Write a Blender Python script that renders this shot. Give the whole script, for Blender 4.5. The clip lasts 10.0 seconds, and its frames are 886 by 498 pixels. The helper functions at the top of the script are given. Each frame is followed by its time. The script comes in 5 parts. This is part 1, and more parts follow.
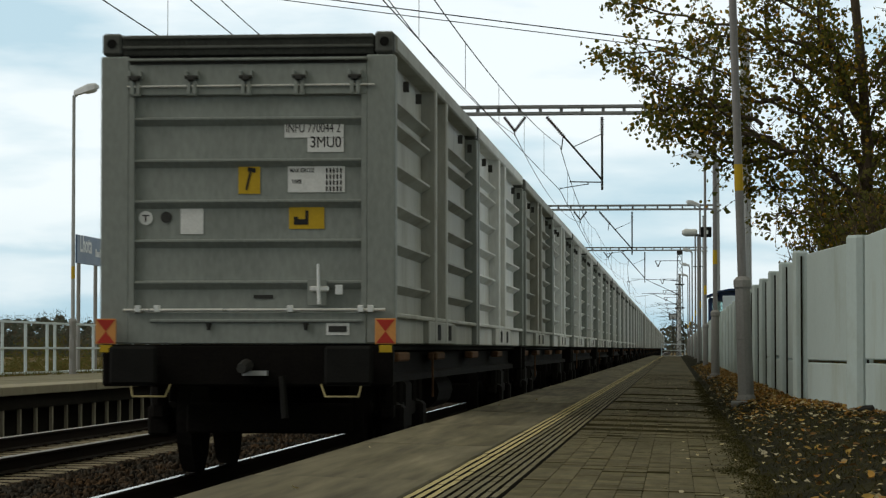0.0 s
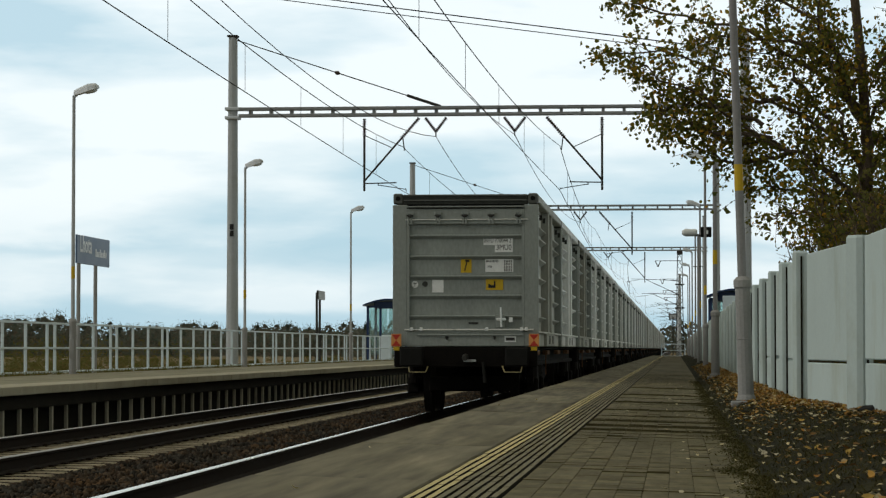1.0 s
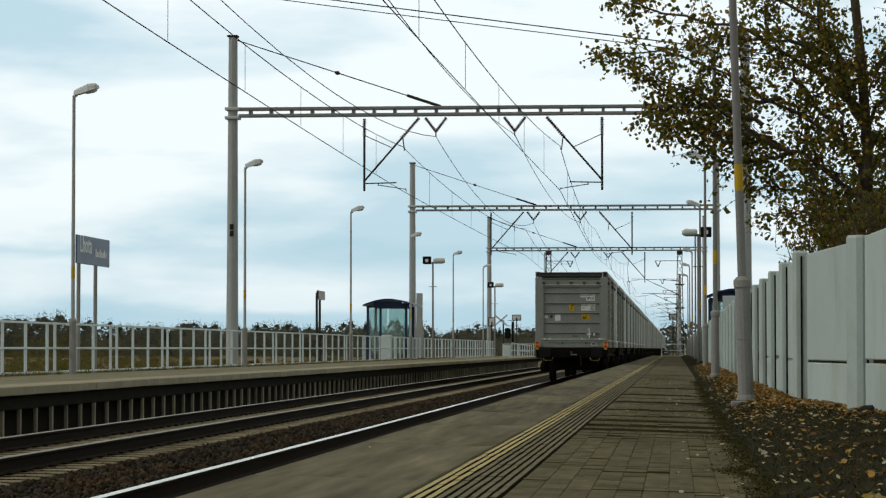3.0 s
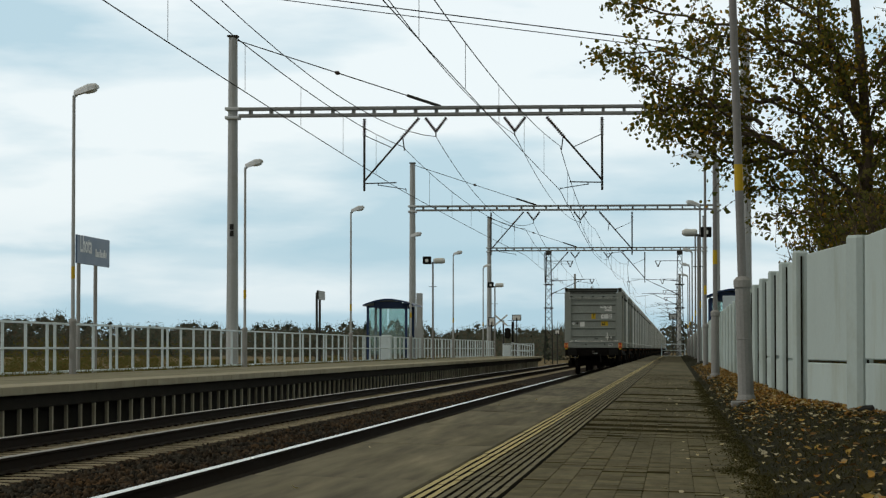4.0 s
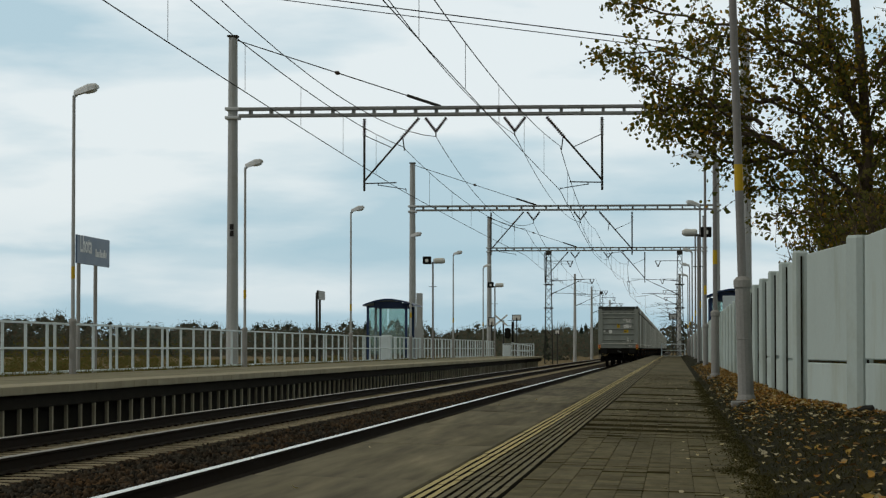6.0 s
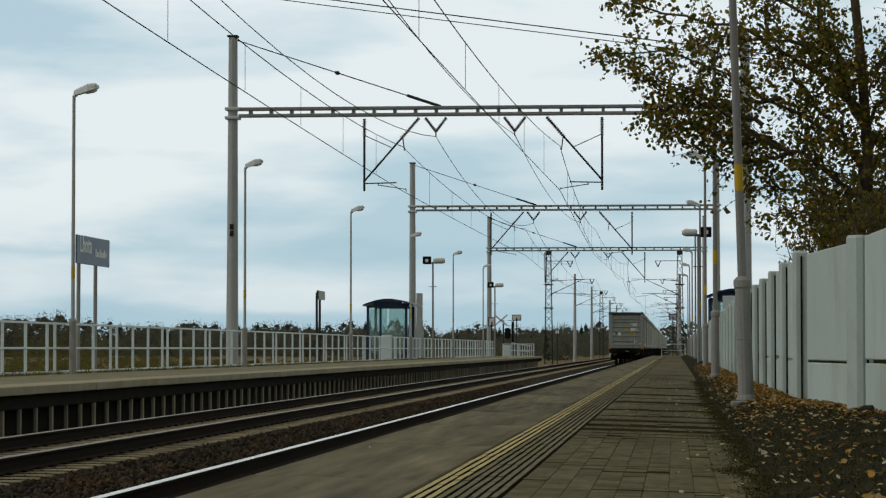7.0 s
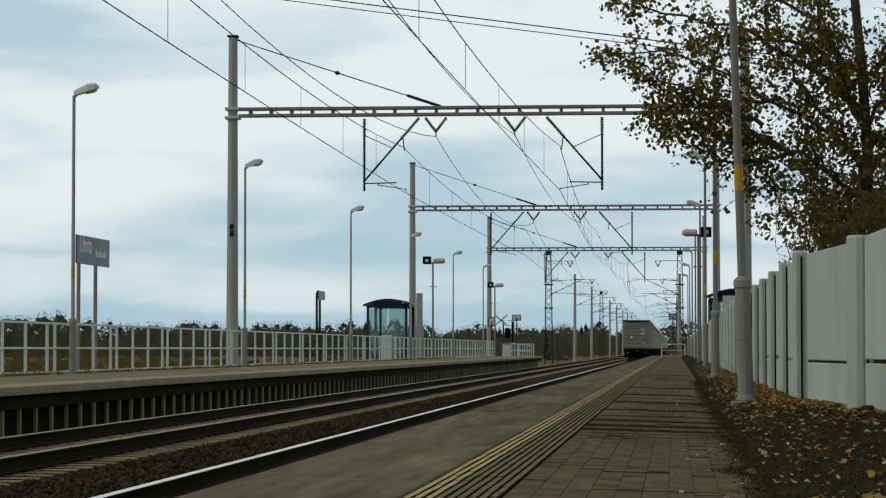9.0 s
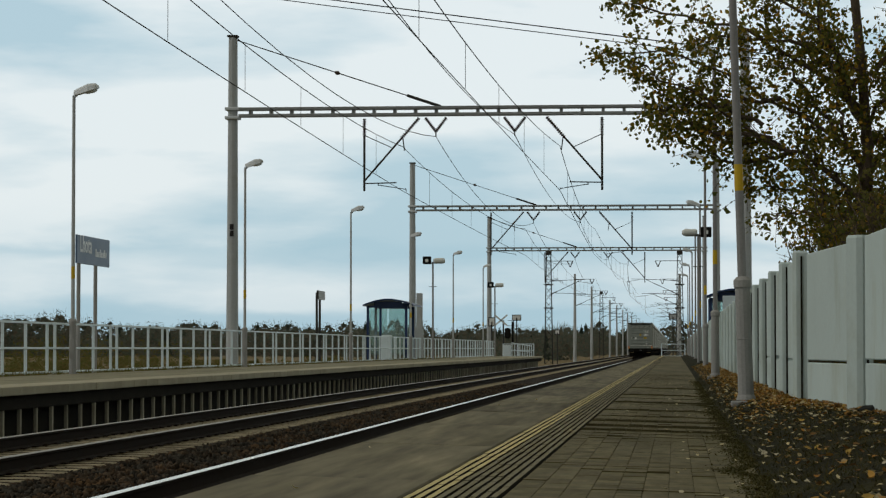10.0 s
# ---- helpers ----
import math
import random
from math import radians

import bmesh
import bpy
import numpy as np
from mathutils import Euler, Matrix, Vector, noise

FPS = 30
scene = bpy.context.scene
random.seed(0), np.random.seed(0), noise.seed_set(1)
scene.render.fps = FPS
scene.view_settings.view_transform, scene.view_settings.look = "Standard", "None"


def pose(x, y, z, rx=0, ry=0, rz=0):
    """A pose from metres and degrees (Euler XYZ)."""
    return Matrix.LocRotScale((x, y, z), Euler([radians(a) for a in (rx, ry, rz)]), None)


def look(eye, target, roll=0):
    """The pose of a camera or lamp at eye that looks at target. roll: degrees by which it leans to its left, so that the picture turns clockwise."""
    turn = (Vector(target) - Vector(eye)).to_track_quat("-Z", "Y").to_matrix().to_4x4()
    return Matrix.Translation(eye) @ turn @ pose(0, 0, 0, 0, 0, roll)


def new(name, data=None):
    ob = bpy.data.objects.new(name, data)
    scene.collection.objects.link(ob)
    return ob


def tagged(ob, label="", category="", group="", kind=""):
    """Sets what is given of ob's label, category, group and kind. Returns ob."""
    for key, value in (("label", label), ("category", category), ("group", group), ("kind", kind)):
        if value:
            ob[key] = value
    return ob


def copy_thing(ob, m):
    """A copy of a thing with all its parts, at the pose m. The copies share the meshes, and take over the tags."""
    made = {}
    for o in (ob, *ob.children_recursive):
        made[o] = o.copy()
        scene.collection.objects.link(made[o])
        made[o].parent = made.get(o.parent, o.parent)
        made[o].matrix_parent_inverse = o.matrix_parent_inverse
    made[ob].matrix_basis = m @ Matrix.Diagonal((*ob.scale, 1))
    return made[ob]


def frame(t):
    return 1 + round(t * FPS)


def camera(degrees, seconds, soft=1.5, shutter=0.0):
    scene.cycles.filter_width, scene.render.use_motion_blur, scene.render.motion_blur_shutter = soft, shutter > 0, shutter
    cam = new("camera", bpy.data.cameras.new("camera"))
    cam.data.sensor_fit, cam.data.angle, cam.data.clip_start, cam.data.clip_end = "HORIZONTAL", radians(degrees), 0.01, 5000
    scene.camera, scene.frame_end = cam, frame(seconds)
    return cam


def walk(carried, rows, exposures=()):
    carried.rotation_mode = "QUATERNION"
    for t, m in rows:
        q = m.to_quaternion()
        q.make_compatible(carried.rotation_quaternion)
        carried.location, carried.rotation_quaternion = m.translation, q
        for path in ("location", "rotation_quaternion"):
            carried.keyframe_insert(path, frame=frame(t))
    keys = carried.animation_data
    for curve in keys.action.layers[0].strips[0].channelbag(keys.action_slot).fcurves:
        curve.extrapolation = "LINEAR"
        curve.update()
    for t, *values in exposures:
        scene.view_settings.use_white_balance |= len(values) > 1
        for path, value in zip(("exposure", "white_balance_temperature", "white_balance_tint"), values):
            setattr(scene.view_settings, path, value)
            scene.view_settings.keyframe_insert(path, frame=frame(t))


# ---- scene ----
# Rail level is z = 0, the tracks run along +y, the camera stands over the near platform.
EYE_Z = 1.09
cam = camera(18.94, 10.0, soft=1.25, shutter=0.12)
CAM_POSE = pose(0, 0, EYE_Z, 92.1485, 0, 4.9976)
walk(cam, [(0.0, CAM_POSE), (10.0, CAM_POSE)], exposures=[(0.0, 0.12), (2.5, 0.12), (4.5, -0.03), (5.6, -0.12), (10.0, -0.12)])

# ---- world and light ----
def make_world():
    w = bpy.data.worlds.new("overcast_sky")
    w.use_nodes = True
    nt = w.node_tree
    nt.nodes.clear()
    n = nt.nodes.new
    out, bg = n("ShaderNodeOutputWorld"), n("ShaderNodeBackground")
    sky = n("ShaderNodeTexSky")
    sky.sky_type, sky.sun_disc = "NISHITA", False
    sky.sun_elevation, sky.sun_rotation = radians(38), radians(-116)
    sky.air_density, sky.dust_density, sky.ozone_density = 1.0, 1.6, 2.0
    co, mp = n("ShaderNodeTexCoord"), n("ShaderNodeMapping")
    mp.inputs["Scale"].default_value = (2.4, 2.4, 10.0)
    mp.inputs["Rotation"].default_value = (0, radians(1.5), 0)
    mp.inputs["Location"].default_value = (0.35, 0.0, -0.10)
    n1, n2 = n("ShaderNodeTexNoise"), n("ShaderNodeTexNoise")
    n1.inputs["Scale"].default_value, n1.inputs["Detail"].default_value, n1.inputs["Roughness"].default_value = 1.7, 6, 0.5
    n2.inputs["Scale"].default_value, n2.inputs["Detail"].default_value = 5.0, 7
    add = n("ShaderNodeMath"); add.operation = "MULTIPLY_ADD"
    add.inputs[1].default_value = 0.28
    ramp = n("ShaderNodeValToRGB")
    ramp.color_ramp.elements[0].position, ramp.color_ramp.elements[0].color = 0.52, (0.20, 0.20, 0.20, 1)
    ramp.color_ramp.elements[1].position, ramp.color_ramp.elements[1].color = 0.665, (1, 1, 1, 1)
    sc = n("ShaderNodeVectorMath"); sc.operation = "SCALE"
    sc.inputs["Scale"].default_value = 0.10
    # thin blue seen through the veil, and the white veil itself
    veil = n("ShaderNodeMix"); veil.data_type = "RGBA"
    veil.inputs["A"].default_value = (0.41, 0.62, 0.73, 1)
    veil.inputs["B"].default_value = (0.875, 0.95, 0.97, 1)
    mix = n("ShaderNodeMix"); mix.data_type = "RGBA"
    mix.inputs["Factor"].default_value = 0.9
    l = nt.links.new
    l(co.outputs["Generated"], mp.inputs["Vector"])
    l(mp.outputs["Vector"], n1.inputs["Vector"]); l(mp.outputs["Vector"], n2.inputs["Vector"])
    l(n2.outputs["Fac"], add.inputs[0]); l(n1.outputs["Fac"], add.inputs[2])
    l(add.outputs[0], ramp.inputs["Fac"])
    # stratus: layers of cloud over the horizon with wavering edges, opening a little higher up
    sepz, wav, low, dim = n("ShaderNodeSeparateXYZ"), n("ShaderNodeMath"), n("ShaderNodeValToRGB"), n("ShaderNodeMath")
    wav.operation, dim.operation = "MULTIPLY_ADD", "MULTIPLY"
    wav.inputs[1].default_value = 0.035
    low.color_ramp.interpolation = "EASE"
    layers = ((0.0, 0.10), (0.10, 0.16), (0.17, 0.72), (0.24, 0.82), (0.285, 0.42), (0.33, 0.86), (0.5, 1.0), (1.0, 1.0))
    e = low.color_ramp.elements
    e[0].position, e[0].color = layers[0][0], (layers[0][1],) * 3 + (1,)
    e[1].position, e[1].color = layers[-1][0], (layers[-1][1],) * 3 + (1,)
    for at_z, v in layers[1:-1]:
        q = e.new(at_z); q.color = (v, v, v, 1)
    scale_z = n("ShaderNodeMapRange")
    scale_z.inputs["From Min"].default_value, scale_z.inputs["From Max"].default_value = 0.016, 0.146
    l(co.outputs["Generated"], sepz.inputs["Vector"])
    l(n2.outputs["Fac"], wav.inputs[0]); l(sepz.outputs["Z"], wav.inputs[2])
    l(wav.outputs[0], scale_z.inputs["Value"]); l(scale_z.outputs["Result"], low.inputs["Fac"])
    l(ramp.outputs["Color"], dim.inputs[0]); l(low.outputs["Color"], dim.inputs[1])
    l(dim.outputs[0], veil.inputs["Factor"])
    l(sky.outputs["Color"], sc.inputs[0])
    l(sc.outputs["Vector"], mix.inputs["A"]); l(veil.outputs["Result"], mix.inputs["B"])
    sep = n("ShaderNodeSeparateXYZ")
    l(co.outputs["Generated"], sep.inputs["Vector"])
    up, ahead, both, tone = n("ShaderNodeMapRange"), n("ShaderNodeMapRange"), n("ShaderNodeMath"), n("ShaderNodeVectorMath")
    up.interpolation_type = "SMOOTHSTEP"
    up.inputs["From Min"].default_value, up.inputs["From Max"].default_value = 0.10, 0.75
    up.inputs["To Min"].default_value, up.inputs["To Max"].default_value = 1.0, 0.52
    ahead.inputs["From Min"].default_value, ahead.inputs["From Max"].default_value = -1.0, 0.9
    ahead.inputs["To Min"].default_value, ahead.inputs["To Max"].default_value = 0.42, 1.0
    both.operation, tone.operation = "MULTIPLY", "SCALE"
    l(sep.outputs["Z"], up.inputs["Value"]); l(sep.outputs["Y"], ahead.inputs["Value"])
    l(up.outputs["Result"], both.inputs[0]); l(ahead.outputs["Result"], both.inputs[1])
    l(mix.outputs["Result"], tone.inputs[0]); l(both.outputs[0], tone.inputs["Scale"])
    # the cloud overhead is greyer and warmer than the low sky
    warm = n("ShaderNodeMix"); warm.data_type, warm.blend_type = "RGBA", "MULTIPLY"
    warm.inputs["B"].default_value = (1.16, 0.98, 0.70, 1)
    high = n("ShaderNodeMapRange")
    high.inputs["From Min"].default_value, high.inputs["From Max"].default_value = 0.15, 0.5
    l(sep.outputs["Z"], high.inputs["Value"]); l(high.outputs["Result"], warm.inputs["Factor"])
    l(tone.outputs["Vector"], warm.inputs["A"]); l(warm.outputs["Result"], bg.inputs["Color"])
    bg.inputs["Strength"].default_value = 1.03
    l(bg.outputs["Background"], out.inputs["Surface"])
    scene.world = w
make_world()
sun = new("sun", bpy.data.lights.new("sun", "SUN"))
sun.data.energy, sun.data.angle, sun.data.color = 0.75, radians(25), (1.0, 0.97, 0.93)
sun.matrix_world = look((-25, -12, 22), (0, 0, 0))

# ---- materials ----
def mat(name, base, rough=0.8, metal=0.0, vary=0.25, scale=6.0, fine=60.0, bump=0.15, dist=0.01, tint=None, tint_scale=1.5,
        tint_at=(0.5, 0.7), rand=0.0, island=0.0, stretch=(1, 1, 1), rvary=0.1, spec=0.5):
    """Base colour broken up at two scales, an optional second colour in blotches, fine relief."""
    m = bpy.data.materials.new(name)
    m.use_nodes = True
    nt = m.node_tree
    n, l = nt.nodes.new, nt.links.new
    b = nt.nodes["Principled BSDF"]
    co, mp = n("ShaderNodeTexCoord"), n("ShaderNodeMapping")
    mp.inputs["Scale"].default_value = stretch
    if rand:
        oi, mul = n("ShaderNodeObjectInfo"), n("ShaderNodeVectorMath")
        mul.operation = "ADD"
        k17 = n("ShaderNodeMath"); k17.operation = "MULTIPLY"; k17.inputs[1].default_value = 37.0
        l(oi.outputs["Random"], k17.inputs[0])
        l(co.outputs["Object"], mul.inputs[0]); l(k17.outputs[0], mul.inputs[1])
        l(mul.outputs["Vector"], mp.inputs["Vector"])
    else:
        l(co.outputs["Object"], mp.inputs["Vector"])
    big, small = n("ShaderNodeTexNoise"), n("ShaderNodeTexNoise")
    big.inputs["Scale"].default_value, big.inputs["Detail"].default_value = scale, 6
    small.inputs["Scale"].default_value, small.inputs["Detail"].default_value = fine, 4
    for x in (big, small):
        l(mp.outputs["Vector"], x.inputs["Vector"])
    col = None
    if tint:
        t = n("ShaderNodeTexNoise")
        t.inputs["Scale"].default_value, t.inputs["Detail"].default_value, t.inputs["Roughness"].default_value = tint_scale, 8, 0.65
        l(mp.outputs["Vector"], t.inputs["Vector"])
        r = n("ShaderNodeMapRange")
        r.inputs["From Min"].default_value, r.inputs["From Max"].default_value = tint_at
        l(t.outputs["Fac"], r.inputs["Value"])
        mx = n("ShaderNodeMix"); mx.data_type = "RGBA"
        mx.inputs["A"].default_value, mx.inputs["B"].default_value = (*base, 1), (*tint, 1)
        l(r.outputs["Result"], mx.inputs["Factor"])
        col = mx.outputs["Result"]
    s = n("ShaderNodeMath"); s.operation = "ADD"
    l(big.outputs["Fac"], s.inputs[0]); l(small.outputs["Fac"], s.inputs[1])
    v = n("ShaderNodeMapRange")
    v.inputs["From Min"].default_value, v.inputs["From Max"].default_value = 0.6, 1.4
    v.inputs["To Min"].default_value, v.inputs["To Max"].default_value = 1 - vary, 1 + vary
    l(s.outputs[0], v.inputs["Value"])
    val = v.outputs["Result"]
    for amount, node, sock in ((rand, "ShaderNodeObjectInfo", "Random"), (island, "ShaderNodeNewGeometry", "Random Per Island")):
        if amount:
            o = n(node)
            q = n("ShaderNodeMapRange")
            q.inputs["To Min"].default_value, q.inputs["To Max"].default_value = 1 - amount, 1 + amount
            l(o.outputs[sock], q.inputs["Value"])
            k = n("ShaderNodeMath"); k.operation = "MULTIPLY"
            l(val, k.inputs[0]); l(q.outputs["Result"], k.inputs[1])
            val = k.outputs[0]
    sc = n("ShaderNodeVectorMath"); sc.operation = "SCALE"
    if col: l(col, sc.inputs[0])
    else: sc.inputs[0].default_value = base
    l(val, sc.inputs["Scale"])
    l(sc.outputs["Vector"], b.inputs["Base Color"])
    rr = n("ShaderNodeMapRange")
    rr.inputs["To Min"].default_value, rr.inputs["To Max"].default_value = max(0.03, rough - rvary), min(1, rough + rvary)
    l(big.outputs["Fac"], rr.inputs["Value"]); l(rr.outputs["Result"], b.inputs["Roughness"])
    b.inputs["Metallic"].default_value = metal
    b.inputs["Specular IOR Level"].default_value = spec if spec < 0.5 else 0.06 if rough >= 0.7 else 0.25
    if bump:
        bp = n("ShaderNodeBump")
        bp.inputs["Strength"].default_value, bp.inputs["Distance"].default_value = bump, dist
        l(small.outputs["Fac"], bp.inputs["Height"]); l(bp.outputs["Normal"], b.inputs["Normal"])
    return m

def leaf_mat(name, colours, through_amount=0.25):
    """Leaves: a colour picked for each leaf, some light passing through the blade."""
    m = bpy.data.materials.new(name)
    m.use_nodes = True
    nt = m.node_tree
    n, l = nt.nodes.new, nt.links.new
    b, out = nt.nodes["Principled BSDF"], nt.nodes["Material Output"]
    g, r = n("ShaderNodeNewGeometry"), n("ShaderNodeValToRGB")
    e = r.color_ramp.elements
    e[0].color, e[1].color = (*colours[0], 1), (*colours[-1], 1)
    for i, c in enumerate(colours[1:-1], 1):
        x = e.new(i / (len(colours) - 1)); x.color = (*c, 1)
    l(g.outputs["Random Per Island"], r.inputs["Fac"])
    l(r.outputs["Color"], b.inputs["Base Color"])
    b.inputs["Roughness"].default_value = 0.75
    b.inputs["Specular IOR Level"].default_value = 0.12
    tr, mx = n("ShaderNodeBsdfTranslucent"), n("ShaderNodeMixShader")
    l(r.outputs["Color"], tr.inputs["Color"])
    mx.inputs["Fac"].default_value = through_amount
    l(b.outputs["BSDF"], mx.inputs[1]); l(tr.outputs["BSDF"], mx.inputs[2]); l(mx.outputs[0], out.inputs["Surface"])
    return m

def glass_mat(name, colour, rough=0.05, clear=0.7):
    m = bpy.data.materials.new(name)
    m.use_nodes = True
    nt = m.node_tree
    b, out = nt.nodes["Principled BSDF"], nt.nodes["Material Output"]
    b.inputs["Base Color"].default_value, b.inputs["Roughness"].default_value = (*colour, 1), rough
    tr, mx = nt.nodes.new("ShaderNodeBsdfTransparent"), nt.nodes.new("ShaderNodeMixShader")
    tr.inputs["Color"].default_value = (0.86, 0.95, 0.93, 1)
    mx.inputs["Fac"].default_value = clear
    nt.links.new(b.outputs["BSDF"], mx.inputs[1]); nt.links.new(tr.outputs[0], mx.inputs[2])
    nt.links.new(mx.outputs[0], out.inputs["Surface"])
    return m

M_GROUND = mat("dry_field", (0.17, 0.13, 0.07), 0.95, vary=0.35, scale=0.05, fine=1.2, bump=0.4, dist=0.2, tint=(0.06, 0.075, 0.03), tint_scale=0.03)
M_BALLAST = mat("ballast_bed", (0.022, 0.017, 0.012), 0.95, vary=0.4, scale=3, fine=28, bump=0.9, dist=0.05, tint=(0.055, 0.034, 0.021), tint_scale=0.8)
M_STONE = mat("ballast_stone", (0.044, 0.040, 0.033), 0.92, vary=0.25, scale=8, fine=80, bump=0.4, island=0.55, tint=(0.085, 0.052, 0.028), tint_scale=1.2, tint_at=(0.45, 0.65))
M_RAIL = mat("rail_side_rust", (0.016, 0.011, 0.008), 0.85, 0.0, vary=0.3, scale=5, fine=90, bump=0.2, dist=0.003)
M_RAILTOP = mat("polished_rail_head", (0.64, 0.62, 0.58), 0.26, 1.0, vary=0.08, scale=2, fine=40, bump=0.02, dist=0.001, rvary=0.05)
M_SLEEPER = mat("concrete_sleeper", (0.30, 0.262, 0.18), 0.9, vary=0.25, scale=5, fine=70, bump=0.3, rand=0.2, tint=(0.11, 0.085, 0.06), tint_scale=3)
M_CONCRETE = mat("platform_concrete", (0.158, 0.141, 0.092), 0.85, spec=0.10, vary=0.6, scale=1.9, fine=9, stretch=(1.4, 0.09, 1), bump=0.25, dist=0.004, tint=(0.080, 0.071, 0.042), tint_at=(0.45, 0.66), tint_scale=1.3, rand=0.08)
M_PAVER = mat("grey_paver", (0.130, 0.112, 0.061), 0.85, spec=0.09, vary=0.36, scale=1.6, fine=16, stretch=(1.2, 0.14, 1), bump=0.35, dist=0.006, tint=(0.074, 0.065, 0.030), tint_scale=1.1, tint_at=(0.42, 0.62), rand=0.04, island=0.04)
M_JOINT = mat("mossy_joint_sand", (0.060, 0.053, 0.027), 0.95, vary=0.4, scale=6, fine=60, bump=0.5)
M_YELLOW_RIB = mat("worn_yellow_rib", (0.50, 0.42, 0.21), 0.8, vary=0.25, scale=4, fine=60, bump=0.2, dist=0.004, tint=(0.34, 0.30, 0.17), tint_scale=5)
M_GREY_RIB = mat("grey_rib", (0.15, 0.13, 0.07), 0.8, spec=0.2, vary=0.45, scale=4, fine=60, bump=0.2, dist=0.004)
M_OLDCONC = mat("stained_old_concrete", (0.25, 0.235, 0.165), 0.9, vary=0.3, scale=1.4, fine=40, bump=0.35, dist=0.01, tint=(0.12, 0.115, 0.07), tint_scale=0.9, rand=0.15)
# concrete darkened in its base colour to stand for shade below the platform edges
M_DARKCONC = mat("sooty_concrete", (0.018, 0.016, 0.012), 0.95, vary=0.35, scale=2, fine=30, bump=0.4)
M_WALL = mat("pale_green_concrete", (0.47, 0.545, 0.53), 0.85, vary=0.07, scale=1.5, fine=50, bump=0.12, dist=0.004, tint=(0.36, 0.39, 0.33), tint_scale=1.6, tint_at=(0.5, 0.8), rand=0.06, stretch=(1, 1, 0.6))
M_STEEL = mat("galvanised_steel", (0.55, 0.58, 0.60), 0.5, 0.1, vary=0.15, scale=3, fine=50, bump=0.08, dist=0.002, rand=0.08)
M_MAST = mat("painted_grey_mast", (0.44, 0.46, 0.465), 0.6, 0.15, vary=0.18, scale=1.2, fine=30, bump=0.1, dist=0.003, tint=(0.34, 0.35, 0.34), tint_scale=1.2, rand=0.08)
M_BEAM = mat("grey_beam_steel", (0.28, 0.29, 0.29), 0.6, 0.2, vary=0.18, scale=1.2, fine=30, bump=0.1, dist=0.003, rand=0.06)
M_POST = mat("post_concrete_grey", (0.30, 0.298, 0.29), 0.75, 0.0, vary=0.15, scale=3, fine=40, bump=0.15, dist=0.003)
M_RAILING = mat("pale_railing_paint", (0.62, 0.71, 0.75), 0.5, 0.1, vary=0.1, scale=3, fine=50, bump=0.06, dist=0.002)
M_DARKSTEEL = mat("dark_weathered_steel", (0.05, 0.05, 0.046), 0.65, 0.4, vary=0.3, scale=4, fine=60, bump=0.15, dist=0.003)
M_WIRE = mat("copper_wire_dark", (0.035, 0.034, 0.033), 0.6, 0.5, vary=0.2, bump=0)
M_INSUL = mat("brown_porcelain", (0.045, 0.028, 0.022), 0.25, vary=0.2, bump=0)
M_BLACK = mat("black_rubber", (0.014, 0.014, 0.013), 0.7, vary=0.3, bump=0.1)
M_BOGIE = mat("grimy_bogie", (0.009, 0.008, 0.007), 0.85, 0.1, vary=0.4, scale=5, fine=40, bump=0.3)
M_RUST = mat("rusty_solebar", (0.12, 0.065, 0.035), 0.85, 0.1, vary=0.35, scale=6, fine=50, bump=0.2, rand=0.2)
M_BOX = mat("container_grey_paint", (0.262, 0.285, 0.262), 0.55, 0.0, vary=0.2, scale=1.6, fine=26, bump=0.06, dist=0.004, tint=(0.195, 0.205, 0.18), tint_scale=1.1, tint_at=(0.55, 0.8), stretch=(1, 1, 0.45))
def side_mat(name, base, tint):
    return mat(name, base, 0.6, 0.0, vary=0.16, scale=1.2, fine=20, bump=0.06, dist=0.004, tint=tint, tint_scale=0.9, tint_at=(0.45, 0.75), stretch=(1, 1, 0.3), rand=0.12)
M_SIDE = side_mat("olive_grey_container_side", (0.39, 0.40, 0.36), (0.23, 0.215, 0.165))
M_SIDE_PALE = side_mat("bleached_container_side", (0.74, 0.76, 0.75), (0.56, 0.55, 0.50))
# near black, paints in the shade of narrow grooves and gaps
M_GROOVE_SHADE = mat("black_groove_dirt", (0.018, 0.016, 0.011), 0.95, vary=0.4, bump=0.3)
M_CASTING = mat("dark_corner_casting", (0.10, 0.105, 0.095), 0.6, vary=0.3, bump=0.15)
M_TUBE = mat("brownish_lamp_tube", (0.25, 0.245, 0.24), 0.6, 0.1, vary=0.15, scale=2, fine=40, bump=0.05)
M_SLAB = mat("pale_platform_slab", (0.35, 0.325, 0.245), 0.85, vary=0.2, scale=2, fine=50, bump=0.2, rand=0.08)
M_SUPPORT = mat("grey_concrete_support", (0.36, 0.335, 0.26), 0.9, vary=0.25, scale=3, fine=40, bump=0.3, rand=0.25)
M_TARP = mat("dark_tarpaulin", (0.042, 0.045, 0.04), 0.7, vary=0.35, scale=6, fine=40, bump=0.4, dist=0.02)
M_CHROME = mat("bare_zinc_fitting", (0.85, 0.85, 0.82), 0.3, 0.5, vary=0.15, bump=0.05)
M_WHITE = mat("white_sticker", (0.75, 0.76, 0.74), 0.6, vary=0.12, scale=8, fine=60, bump=0)
M_YELLOW = mat("yellow_sticker", (0.55, 0.36, 0.02), 0.55, vary=0.1, scale=6, fine=40, bump=0)
M_INK = mat("black_ink", (0.02, 0.02, 0.02), 0.6, vary=0.1, bump=0)
M_RED = mat("red_reflector", (0.45, 0.04, 0.025), 0.4, vary=0.1, bump=0)
